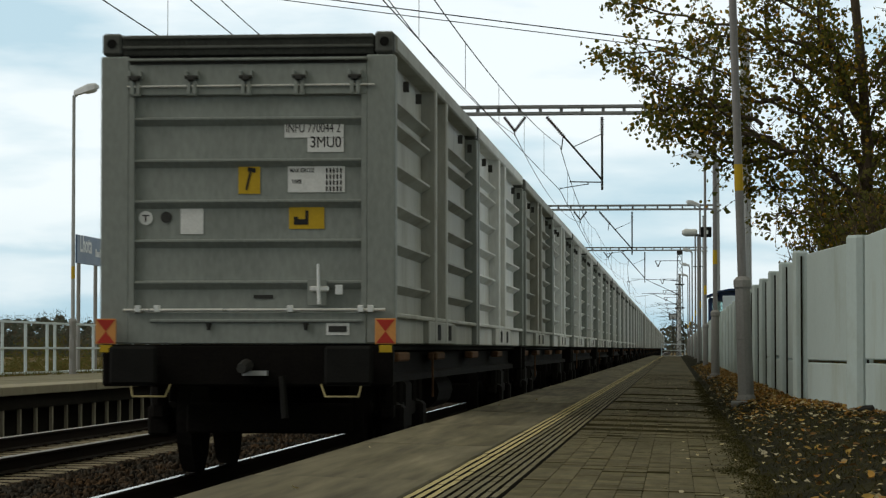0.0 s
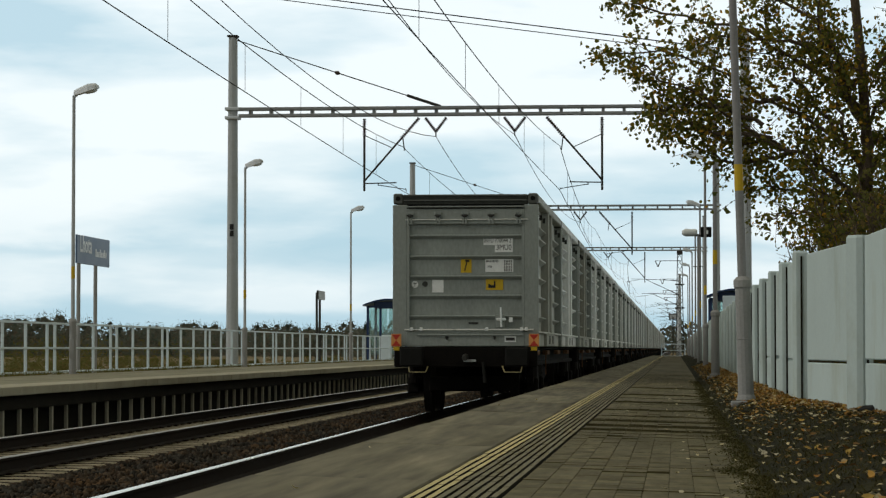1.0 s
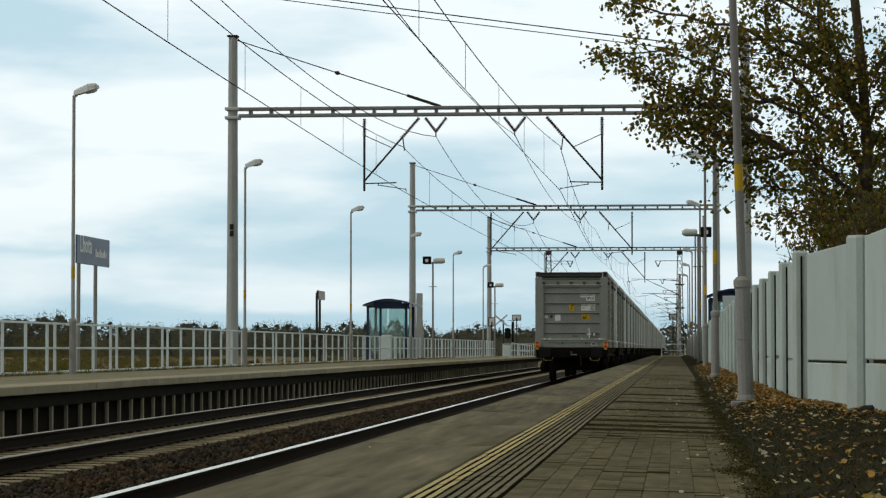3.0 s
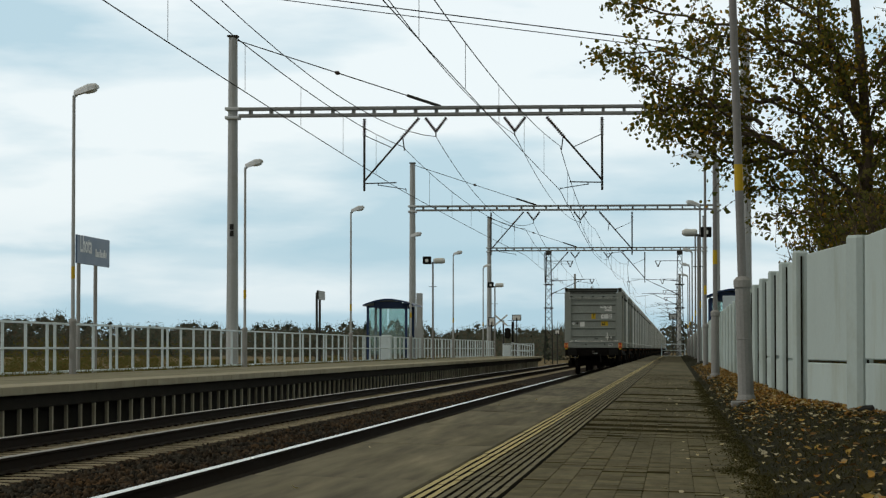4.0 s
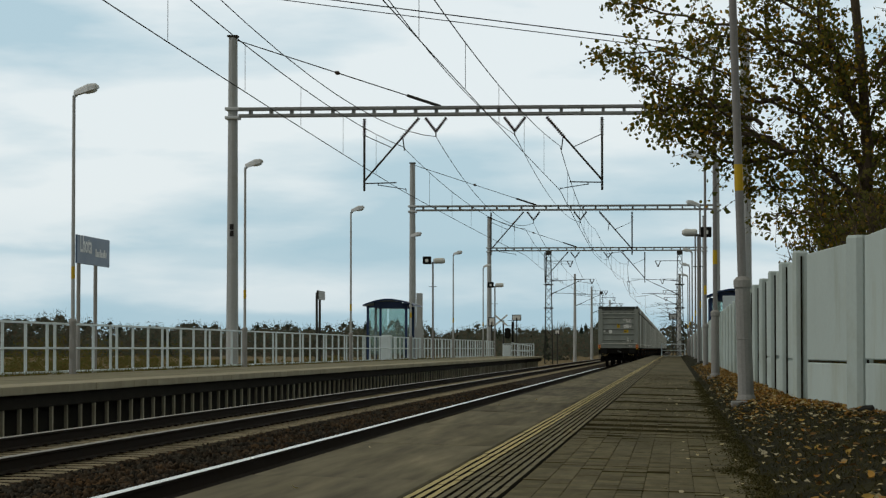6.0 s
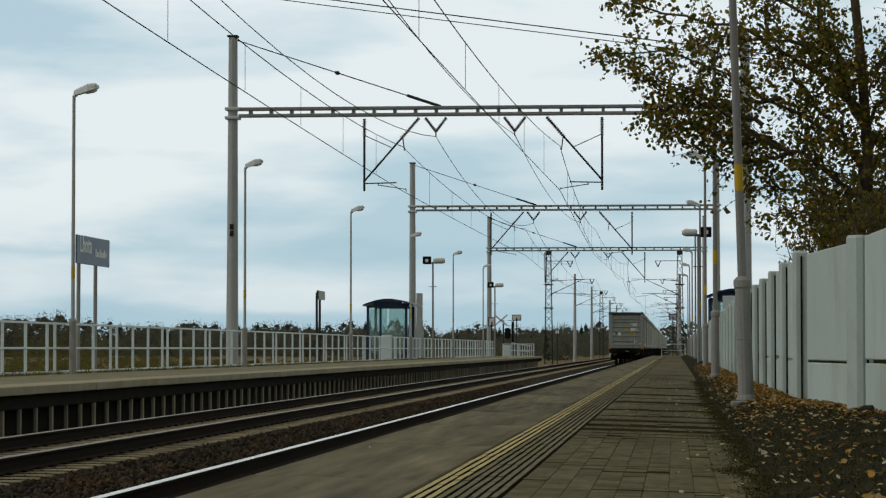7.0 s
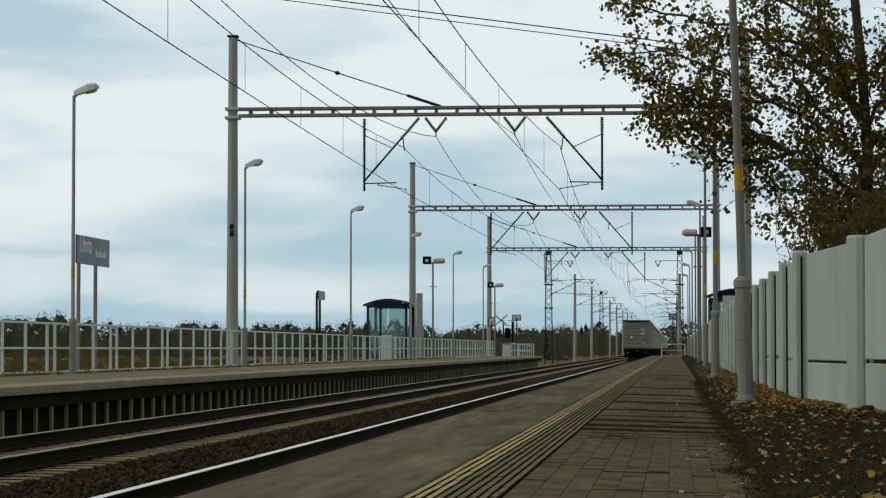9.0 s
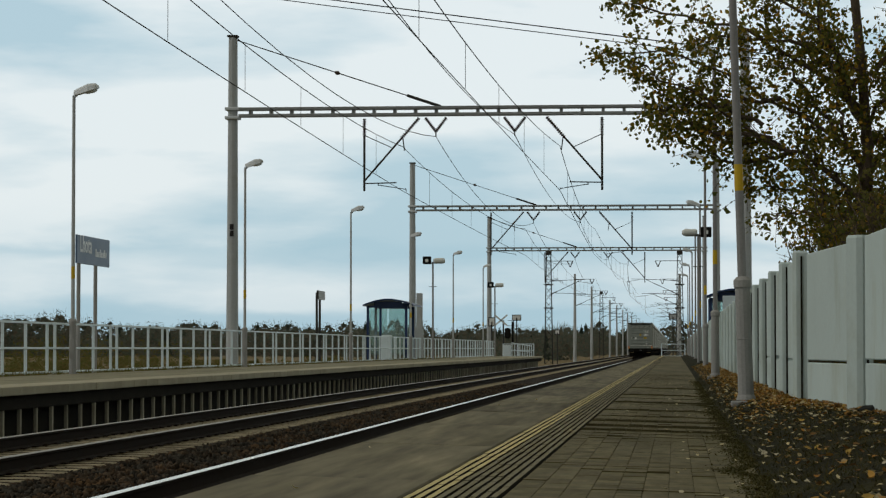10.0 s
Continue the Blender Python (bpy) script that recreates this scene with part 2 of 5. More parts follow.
M_ORANGE = mat("amber_reflector", (0.66, 0.30, 0.09), 0.4, vary=0.12, bump=0)
M_BLUE = mat("navy_sign_enamel", (0.075, 0.12, 0.20), 0.4, vary=0.08, scale=2, fine=40, bump=0)
M_BLUEROOF = mat("blue_roof_sheet", (0.025, 0.045, 0.11), 0.4, vary=0.15, scale=3, fine=30, bump=0.05)
M_LETTER = mat("white_letter_paint", (0.75, 0.76, 0.77), 0.5, vary=0.05, bump=0)
M_GLASS = glass_mat("greenish_glass", (0.45, 0.52, 0.50), 0.05, 0.82)
M_LENS = mat("clear_lamp_bowl", (0.62, 0.64, 0.62), 0.25, vary=0.05, bump=0)
M_BARK = mat("grey_brown_bark", (0.11, 0.085, 0.06), 0.9, vary=0.4, scale=8, fine=60, bump=0.6, dist=0.01, stretch=(1, 1, 0.4))
M_SOIL = mat("mossy_soil", (0.015, 0.014, 0.006), 0.95, vary=0.7, scale=4, fine=45, bump=0.8, dist=0.03, tint=(0.040, 0.036, 0.010), tint_scale=2.6)
M_LEAF = leaf_mat("autumn_birch_leaf", [(0.085, 0.105, 0.022), (0.19, 0.17, 0.03), (0.07, 0.09, 0.022), (0.30, 0.23, 0.035), (0.10, 0.11, 0.025), (0.14, 0.14, 0.03), (0.50, 0.27, 0.03)], 0.4)
M_LITTER = leaf_mat("fallen_leaf", [(0.30, 0.13, 0.03), (0.44, 0.25, 0.06), (0.10, 0.05, 0.02), (0.52, 0.42, 0.22), (0.36, 0.17, 0.035), (0.13, 0.065, 0.025), (0.48, 0.32, 0.08), (0.16, 0.08, 0.03)], 0.1)
M_PALE = leaf_mat("pale_fallen_leaf", [(0.5, 0.45, 0.3), (0.6, 0.5, 0.28), (0.38, 0.33, 0.2), (0.55, 0.5, 0.38)], 0.05)
M_RAILFAR = mat("dull_rail_head", (0.26, 0.245, 0.23), 0.5, 1.0, vary=0.12, scale=2, fine=40, bump=0.02, dist=0.001)
M_FARTREE = leaf_mat("far_wood_foliage", [(0.10, 0.125, 0.10), (0.135, 0.14, 0.11), (0.165, 0.14, 0.105), (0.11, 0.14, 0.105)], 0.55)
M_CONIFER = leaf_mat("dark_conifer", [(0.05, 0.065, 0.05), (0.07, 0.09, 0.06)], 0.35)
M_MOSS = leaf_mat("dark_moss_blade", [(0.045, 0.044, 0.010), (0.062, 0.054, 0.014), (0.032, 0.034, 0.008), (0.08, 0.058, 0.018)], 0.1)
M_SCRUB = leaf_mat("scrub_leaf", [(0.12, 0.125, 0.035), (0.17, 0.14, 0.045), (0.10, 0.115, 0.03), (0.22, 0.15, 0.06)], 0.45)

# ---- mesh helpers ----
def mesh_of(name, bm, material, smooth=False):
    me = bpy.data.meshes.new(name)
    bm.to_mesh(me); bm.free()
    for m in (material if isinstance(material, (list, tuple)) else [material]):
        me.materials.append(m)
    if smooth:
        for p in me.polygons: p.use_smooth = True
    return me

def part(name, bm, material, parent=None, label="", smooth=False):
    ob = new(name, mesh_of(name, bm, material, smooth))
    ob.parent = parent
    if label: ob["label"] = label
    return ob

def thing(name, m, label, category, group="", kind=""):
    ob = new(name)
    ob.matrix_basis = m
    return tagged(ob, label, category, group, kind)

def box(bm, x0, x1, y0, y1, z0, z1, bevel=0.0, m=None):
    r = bmesh.ops.create_cube(bm, size=1)
    vs = r["verts"]
    for v in vs:
        v.co = Vector(((x0 + x1) / 2 + v.co.x * (x1 - x0), (y0 + y1) / 2 + v.co.y * (y1 - y0), (z0 + z1) / 2 + v.co.z * (z1 - z0)))
    if bevel:
        es = list({e for v in vs for e in v.link_edges})
        g = bmesh.ops.bevel(bm, geom=es, offset=bevel, segments=1, affect="EDGES")
        vs = list({v for f in g["faces"] for v in f.verts} | {v for v in vs if v.is_valid})
    if m is not None:
        bmesh.ops.transform(bm, matrix=m, verts=vs)
    return bm

def B(*a, bevel=0.0):
    return box(bmesh.new(), *a, bevel=bevel)

def tube(bm, a, b, r0, r1=None, seg=8, caps=True):
    a, b = Vector(a), Vector(b)
    r1 = r0 if r1 is None else r1
    d = b - a
    q = d.to_track_quat("Z", "Y").to_matrix()
    ra = [bm.verts.new(a + q @ Vector((r0 * math.cos(t), r0 * math.sin(t), 0))) for t in (2 * math.pi * i / seg for i in range(seg))]
    rb = [bm.verts.new(b + q @ Vector((r1 * math.cos(t), r1 * math.sin(t), 0))) for t in (2 * math.pi * i / seg for i in range(seg))]
    for i in range(seg):
        bm.faces.new((ra[i], ra[(i + 1) % seg], rb[(i + 1) % seg], rb[i]))
    if caps:
        bm.faces.new(ra[::-1]); bm.faces.new(rb)
    return bm

def T(*a, **k):
    return tube(bmesh.new(), *a, **k)

def extrude_y(bm, profile, y0, y1):
    """A prism along y from an x, z outline."""
    a = [bm.verts.new((x, y0, z)) for x, z in profile]
    b = [bm.verts.new((x, y1, z)) for x, z in profile]
    k = len(profile)
    for i in range(k):
        bm.faces.new((a[i], a[(i + 1) % k], b[(i + 1) % k], b[i]))
    bm.faces.new(a[::-1]); bm.faces.new(b)
    bmesh.ops.recalc_face_normals(bm, faces=bm.faces)
    return bm

def lathe(bm, profile, seg=10, centre=(0, 0)):
    """A turned shape about z from (radius, z) pairs."""
    rings = [[bm.verts.new((centre[0] + r * math.cos(2 * math.pi * i / seg), centre[1] + r * math.sin(2 * math.pi * i / seg), z)) for i in range(seg)] for r, z in profile]
    for p, q in zip(rings, rings[1:]):
        for i in range(seg):
            bm.faces.new((p[i], p[(i + 1) % seg], q[(i + 1) % seg], q[i]))
    bm.faces.new(rings[0][::-1]); bm.faces.new(rings[-1])
    return bm

def lettering(name, text, size, material, parent, m, label="", narrow=1.0, bold=0.0):
    cu = bpy.data.curves.new(name, "FONT")
    cu.body, cu.size, cu.extrude, cu.offset = text, size, 0.001, bold
    cu.align_x, cu.align_y = "LEFT", "BOTTOM"
    tmp = bpy.data.objects.new(name, cu)
    scene.collection.objects.link(tmp)
    me = bpy.data.meshes.new_from_object(tmp.evaluated_get(bpy.context.evaluated_depsgraph_get()))
    bpy.data.objects.remove(tmp)
    me.materials.clear(); me.materials.append(material)
    for v in me.vertices: v.co.x *= narrow
    ob = new(name, me)
    ob.parent, ob.matrix_basis = parent, m
    if label: ob["label"] = label
    return ob

NEAR_X, FAR_X = -3.49, -7.49        # track centres
PLAT_Z = 0.55
EDGE_X, LEFT_EDGE_X = -1.81, -9.25  # platform edges

# ---- ground and railway ----
def build_ground():
    bm = bmesh.new()
    xs = [-3000, -600, -150, -60, -30, -20, -16, 8, 30, 150, 3000]
    ys = [-200, 0, 60, 150, 220, 300, 500, 1000, 2000, 4500]
    g = [[bm.verts.new((x, y, -0.55 - (0.25 if x < -16 else 0))) for x in xs] for y in ys]
    for a, b in zip(g, g[1:]):
        for i in range(len(xs) - 1):
            bm.faces.new((a[i], a[i + 1], b[i + 1], b[i]))
    tagged(part("ground", bm, M_GROUND), "dry brown and green autumn field", "ground", kind="structure")
    bm = extrude_y(bmesh.new(), [(-11.2, -0.56), (-9.6, -0.225), (-8.9, -0.195), (-8.7, -0.179), (-6.35, -0.179), (-6.1, -0.20), (-5.6, -0.215), (-5.4, -0.22), (-1.9, -0.225), (-1.6, -0.56)], -5, 1400)
    tagged(part("ballast_bed", bm, M_BALLAST), "brown-grey crushed stone track bed", "ballast", kind="structure")
build_ground()

RAIL = [(-0.07, -0.165), (0.07, -0.165), (0.07, -0.153), (0.012, -0.135), (0.009, -0.045), (0.035, -0.034), (0.036, -0.008), (0.028, 0.0), (-0.028, 0.0), (-0.036, -0.008), (-0.035, -0.034), (-0.009, -0.045), (-0.012, -0.135), (-0.07, -0.153)]
def sleeper_bm(bm, y=0.0):
    for s in (-1, 1):
        box(bm, min(s * 0.3, s * 1.28), max(s * 0.3, s * 1.28), y - 0.13, y + 0.13, -0.36, -0.172, bevel=0.02)
    return box(bm, -0.3, 0.3, y - 0.09, y + 0.09, -0.36, -0.205)
def build_track(cx, label, head):
    t = thing("railway_track", pose(cx, 0, 0), label, "railway track", kind="structure")
    for s in (-1, 1):
        bm = extrude_y(bmesh.new(), [(x + s * 0.7525, z) for x, z in RAIL], -5, 1400)
        ob = part("rail", bm, [M_RAIL, head], t)
        for p in ob.data.polygons:
            if p.normal.z > 0.5 and p.center.z > -0.01: p.material_index = 1
    bm = bmesh.new()
    y = 118.0
    while y < 400:
        sleeper_bm(bm, y); y += 0.6
    tagged(part("sleepers", bm, M_SLEEPER, t), kind="stuff")
    me = mesh_of("sleeper", sleeper_bm(bmesh.new()), M_SLEEPER)
    bm = bmesh.new()
    for s in (-1, 1):
        for o in (-0.09, 0.09):
            box(bm, s * 0.7525 + o - 0.035, s * 0.7525 + o + 0.035, -0.06, 0.06, -0.172, -0.15, bevel=0.008)
    clip = mesh_of("rail_clip", bm, M_RAIL)
    for i in range(160):
        o = new("sleeper", me)
        o.parent, o.matrix_basis = t, pose(0, 22 + 0.6 * i, 0)
        if i < 60:
            c = new("rail_clip", clip)
            c.parent, c.matrix_basis = t, pose(0, 22 + 0.6 * i, 0)
    return t
build_track(FAR_X, "concrete-sleepered railway track beside the far platform", M_RAILFAR)
build_track(NEAR_X, "polished rails on concrete sleepers beside the near platform", M_RAILTOP)

def build_stones():
    rnd = random.Random(11)
    shapes = []
    for k in range(5):
        b = bmesh.new()
        bmesh.ops.create_icosphere(b, subdivisions=1, radius=1)
        for v in b.verts: v.co = v.co * rnd.uniform(0.65, 1.15)
        b.verts.ensure_lookup_table()
        shapes.append(([v.co.copy() for v in b.verts], [[v.index for v in f.verts] for f in b.faces]))
        b.free()
    verts, faces = [], []
    for i in range(11000):
        y = 18 + 75 * rnd.random() ** 2.0
        x = rnd.uniform(-6.15, -4.28) if rnd.random() < 0.93 else rnd.uniform(-9.4, -8.9)
        r = rnd.uniform(0.016, 0.042)
        m = Matrix.LocRotScale((x, y, -0.205 + rnd.uniform(-0.01, 0.025) + (0.03 if -6.0 < x < -4.9 else 0)), Euler((rnd.uniform(0, 6), rnd.uniform(0, 6), rnd.uniform(0, 6))), (r, r * rnd.uniform(0.6, 1), r * rnd.uniform(0.5, 0.9)))
        vs, fs = shapes[i % 5]
        o = len(verts)
        verts += [m @ v for v in vs]
        faces += [[j + o for j in f] for f in fs]
    for i in range(7000):
        bay = int(80 * rnd.random() ** 1.5)
        y = 22.3 + 0.6 * bay + rnd.uniform(-0.14, 0.14)
        x = rnd.uniform(-6.66, -6.1) if rnd.random() < 0.6 else rnd.uniform(-8.2, -7.7)
        r = rnd.uniform(0.012, 0.022)
        m = Matrix.LocRotScale((x, y, -0.188 + rnd.uniform(-0.008, 0.006)), Euler((rnd.uniform(0, 6), rnd.uniform(0, 6), rnd.uniform(0, 6))), (r, r * rnd.uniform(0.6, 1), r * rnd.uniform(0.5, 0.9)))
        vs, fs = shapes[i % 5]
        o = len(verts)
        verts += [m @ v for v in vs]
        faces += [[j + o for j in f] for f in fs]
    me = bpy.data.meshes.new("ballast_stones")
    me.from_pydata(verts, [], faces)
    me.materials.append(M_STONE)
    tagged(new("ballast_stones", me), "loose rusty grey ballast stones between the tracks", "ballast", kind="stuff")
build_stones()

# ---- near platform ----
RIGHT_X = 0.40
TACT0, TACT1 = -1.027, -0.675
def plat_z(x):
    """The platform falls a little away from the track."""
    return PLAT_Z - 0.028 * (x - EDGE_X)
def build_near_platform():
    t = thing("platform_near", pose(0, 0, 0), "grey concrete platform with a ribbed yellow guiding strip", "platform", kind="structure")
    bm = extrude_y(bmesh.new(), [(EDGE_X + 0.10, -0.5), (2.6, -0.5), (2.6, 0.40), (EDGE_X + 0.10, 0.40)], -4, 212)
    # core face carries the shade below the edge slabs in its colour
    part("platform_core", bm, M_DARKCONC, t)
    bm = extrude_y(bmesh.new(), [(TACT1 + 0.007, 0.40), (RIGHT_X, 0.40), (RIGHT_X, plat_z(RIGHT_X) - 0.005), (TACT1 + 0.007, plat_z(TACT1) - 0.005)], -4, 212)
    part("joint_bed", bm, M_JOINT, t)
    # bed coloured near black for the shade between the ribs
    part("groove_bed", extrude_y(bmesh.new(), [(TACT0 - 0.01, 0.39), (TACT1 + 0.006, 0.39), (TACT1 + 0.006, plat_z(TACT1) - 0.05), (TACT0 - 0.01, plat_z(TACT0) - 0.05)], -4, 212), M_GROOVE_SHADE, t)
    # edge slabs, slightly uneven
    rnd = random.Random(5)
    me = mesh_of("edge_slab", B(0, TACT0 - 0.012 - EDGE_X, 0.003, 3.944, -0.15, 0, bevel=0.008), M_CONCRETE)
    for i in range(55):
        o = new("edge_slab", me)
        o.parent, o.matrix_basis = t, pose(EDGE_X, -4.52 + 3.95 * i, PLAT_Z + rnd.uniform(-0.003, 0.003), 0, 1.6, 0)
    # guiding strip: nine ribs, the first three painted
    n, w = 9, (TACT1 - TACT0) / 9
    for i in range(n):
        x = TACT0 + i * w
        bm = bmesh.new()
        y = -3.8
        while y < 206:
            L = 0.4 if y < 60 else 6.0
            dz = rnd.uniform(-0.0015, 0.0015)
            h = plat_z(x) + dz
            bm2 = [(x + 0.002, h - 0.055), (x + w - 0.010, h - 0.055), (x + w - 0.011, h), (x + 0.003, h)]
            va = [bm.verts.new((px, y, pz)) for px, pz in bm2]
            vb = [bm.verts.new((px, y + L - 0.003, pz)) for px, pz in bm2]
            for k in range(4):
                bm.faces.new((va[k], vb[k], vb[(k + 1) % 4], va[(k + 1) % 4]))
            bm.faces.new(va); bm.faces.new(vb[::-1])
            y += L
        bmesh.ops.recalc_face_normals(bm, faces=bm.faces)
        rib = part("guiding_rib", bm, [M_YELLOW_RIB if i < 3 else M_GREY_RIB, M_GROOVE_SHADE], t, "worn yellow rib" if i < 3 else "")
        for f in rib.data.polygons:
            if f.normal.z < 0.5: f.material_index = 1   # paint only on the crown, groove shade coloured onto the sides
    return t
PLATFORM = build_near_platform()

def build_pavers():
    """Block paving right of the guiding strip: single pieces near the camera, joined farther on."""
    rnd = random.Random(8)
    x0, cols, px, py = TACT1 + 0.008, 10, 0.1062, 0.2
    gap = 0.0007
    me = mesh_of("paver", B(gap, px - gap, gap, py - gap, -0.06, 0, bevel=0.002), [M_PAVER, M_JOINT])
    for f in me.polygons:
        if f.normal.z < 0.3: f.material_index = 1   # soil-stained sides
    verts, faces = [], []
    settled = {10: 0.005, 18: 0.006, 49: 0.018, 54: 0.020, 61: 0.014, 69: 0.007, 80: 0.012, 98: 0.018, 121: 0.016, 150: 0.012}
    for j in range(260):
        y = 9.0 + j * py
        lift = settled.get(j, rnd.choice((0,) * 13 + (0.003,)))
        start, stop = (rnd.randrange(0, 5), rnd.randrange(5, 10)) if j < 30 else (0, cols)
        for c in range(cols):
            z = plat_z(x0 + c * px) + rnd.uniform(-0.0005, 0.0005)
            up = lift * rnd.uniform(0.75, 1.1) if start <= c < stop else 0
            rx = rnd.uniform(-0.08, 0.08) - math.degrees(up / py)
            proud = rnd.choice((0,) * 24 + (0.002, 0.005)) if y < 26 else 0
            m = pose(x0 + c * px, y, z + up + proud, rx - math.degrees(proud / py), 1.6 + rnd.uniform(-0.25, 0.25), rnd.uniform(-0.25, 0.25))
            if j < 30:
                o = new("paver", me)
                o.parent, o.matrix_basis = PLATFORM, m
            else:
                o = len(verts)
                a, b, d = gap, px - gap, py - gap
                verts += [m @ Vector(p) for p in ((a, a, -0.05), (b, a, -0.05), (b, d, -0.05), (a, d, -0.05), (a + .0012, a + .0012, 0), (b - .0012, a + .0012, 0), (b - .0012, d - .0012, 0), (a + .0012, d - .0012, 0))]
                faces += [[o + k for k in f] for f in ((4, 5, 6, 7), (0, 1, 5, 4), (1, 2, 6, 5), (2, 3, 7, 6), (3, 0, 4, 7))]
    m2 = bpy.data.meshes.new("pavers")
    m2.from_pydata(verts, [], faces)
    m2.materials.append(M_PAVER); m2.materials.append(M_JOINT)
    for f in m2.polygons:
        if f.normal.z < 0.3: f.material_index = 1
    o = new("pavers", m2); o.parent = PLATFORM; tagged(o, kind="stuff")
    bm = extrude_y(bmesh.new(), [(x0, 0.42), (RIGHT_X, 0.42), (RIGHT_X, plat_z(RIGHT_X)), (x0, plat_z(x0))], 61.0, 212)
    part("paving", bm, M_PAVER, PLATFORM)
    bm = extrude_y(bmesh.new(), [(x0, 0.42), (RIGHT_X, 0.42), (RIGHT_X, plat_z(RIGHT_X)), (x0, plat_z(x0))], -4, 8.99)
    part("paving", bm, M_PAVER, PLATFORM)

# ---- verge, boundary wall ----
def verge_z(x, y):
    k = max(0.0, min(1.0, (x - 0.40) / 0.60))
    return 0.484 + 0.16 * k + 0.025 * noise.noise((x * 2.2, y * 1.3, 0)) * k + 0.012 * noise.noise((x * 9, y * 7, 2))
def build_verge():
    bm = bmesh.new()
    xs = [0.30 + 0.05 * i for i in range(35)] + [3, 6, 12]
    ys = [-4 + i for i in range(10)] + [6 + 0.12 * i for i in range(330)] + [46 + 3 * i for i in range(56)]
    edge = lambda y: 0.05 * noise.noise((y * 0.9, 3, 0))
    g = [[bm.verts.new((x + (edge(y) if i == 0 else 0), y, verge_z(x, y) - (0.05 if i == 0 else 0))) for i, x in enumerate(xs)] for y in ys]
    for a, b in zip(g, g[1:]):
        for i in range(len(xs) - 1):
            bm.faces.new((a[i], a[i + 1], b[i + 1], b[i]))
    tagged(part("verge", bm, M_SOIL, smooth=True), "dark mossy soil verge beside the platform", "verge", kind="structure")
    def leaf_mesh(name, count, place, smin, smax, seed, material, tilt=0.22):
        rnd = random.Random(seed)
        verts, faces = [], []
        for i in range(count):
            x, y = place(rnd)
            s = rnd.uniform(smin, smax)
            z = (verge_z(x, y) if x > RIGHT_X - 0.03 else plat_z(x) + 0.004) + 0.004 + rnd.uniform(0, 0.02)
            m = Matrix.LocRotScale((x, y, z), Euler((rnd.gauss(0, tilt), rnd.gauss(0, tilt), rnd.uniform(0, 6.3))), (s, s, s))
            c = rnd.uniform(-0.35, 0.35)
            o = len(verts)
            verts += [m @ Vector(p) for p in ((0, -0.7, c), (0.42, -0.2, 0), (0.36, 0.3, 0), (0, 0.75, c), (-0.36, 0.3, 0), (-0.42, -0.2, 0), (0, 0, -0.12))]
            faces += [[o + 6, o + k, o + (k + 1) % 6] for k in range(6)]
        me = bpy.data.meshes.new(name)
        me.from_pydata(verts, [], faces)
        me.materials.append(material)
        return tagged(new(name, me), kind="stuff")
    def on_verge(r):
        y = 8.4 + 75 * r.random() ** 1.6
        wall = 1.02 if y > 22.5 else 1.02 + (22.5 - y) * 0.14
        x = wall - abs(r.gauss(0, 0.12)) if r.random() < 0.84 else r.uniform(0.5, wall)
        return max(x, 0.33), y
    leaf_mesh("fallen_leaves", 15000, on_verge, 0.015, 0.038, 21, M_LITTER, 0.32)["label"] = "yellow and brown fallen birch leaves on the verge"
    def loose(r):
        y = 8.6 + 30 * r.random() ** 1.3
        return r.uniform(0.42, 1.25), y
    leaf_mesh("pale_leaves", 520, loose, 0.016, 0.040, 23, M_PALE, 0.25)["label"] = "pale dry leaves lying on the moss"
    def on_platform(r):
        return (r.uniform(-0.1, 0.36) if r.random() < 0.8 else r.uniform(-1.7, 0)), 10 + 40 * r.random() ** 1.4
    leaf_mesh("scattered_leaves", 60, on_platform, 0.018, 0.03, 22, M_PALE)["label"] = "scattered pale fallen leaves on the paving"
    rnd = random.Random(9)
    verts, faces = [], []
    for i in range(16000):
        y = 8.2 + 45 * rnd.random() ** 1.9
        x = rnd.uniform(0.36, 1.4)
        z = verge_z(x, y)
        a, h = rnd.uniform(0, 6.3), rnd.uniform(0.006, 0.028)
        dx, dy = 0.004 * math.cos(a), 0.004 * math.sin(a)
        o = len(verts)
        verts += [(x - dx, y - dy, z - 0.004), (x + dx, y + dy, z - 0.004), (x + rnd.gauss(0, 0.02), y + rnd.gauss(0, 0.02), z + h)]
        faces.append((o, o + 1, o + 2))
    for i in range(26000):
        y = 9.0 + 40 * rnd.random() ** 1.7
        x = 0.44 - abs(rnd.gauss(0, 0.07)) - max(0.0, 0.16 * noise.noise((y * 0.8, 9, 1)))
        z = plat_z(x) - 0.002
        a, h = rnd.uniform(0, 6.3), rnd.uniform(0.003, 0.012)
        dx, dy = 0.008 * math.cos(a), 0.008 * math.sin(a)
        o = len(verts)
        verts += [(x - dx, y - dy, z), (x + dx, y + dy, z), (x + rnd.gauss(0, 0.012), y + rnd.gauss(0, 0.02), z + h)]
        faces.append((o, o + 1, o + 2))
    me = bpy.data.meshes.new("grass_tufts")
    me.from_pydata(verts, [], faces); me.materials.append(M_MOSS)
    tagged(new("grass_tufts", me), "short dull grass and moss tufts", "grass", kind="stuff")
    o = part("twig", T((1.12, 15.9, verge_z(1.12, 15.9) + 0.02), (1.42, 15.6, verge_z(1.42, 15.6) + 0.03), 0.003, 0.003, seg=5), M_BARK)
    tagged(o, "thin bare fallen twig among the leaves", "twig")
build_verge()

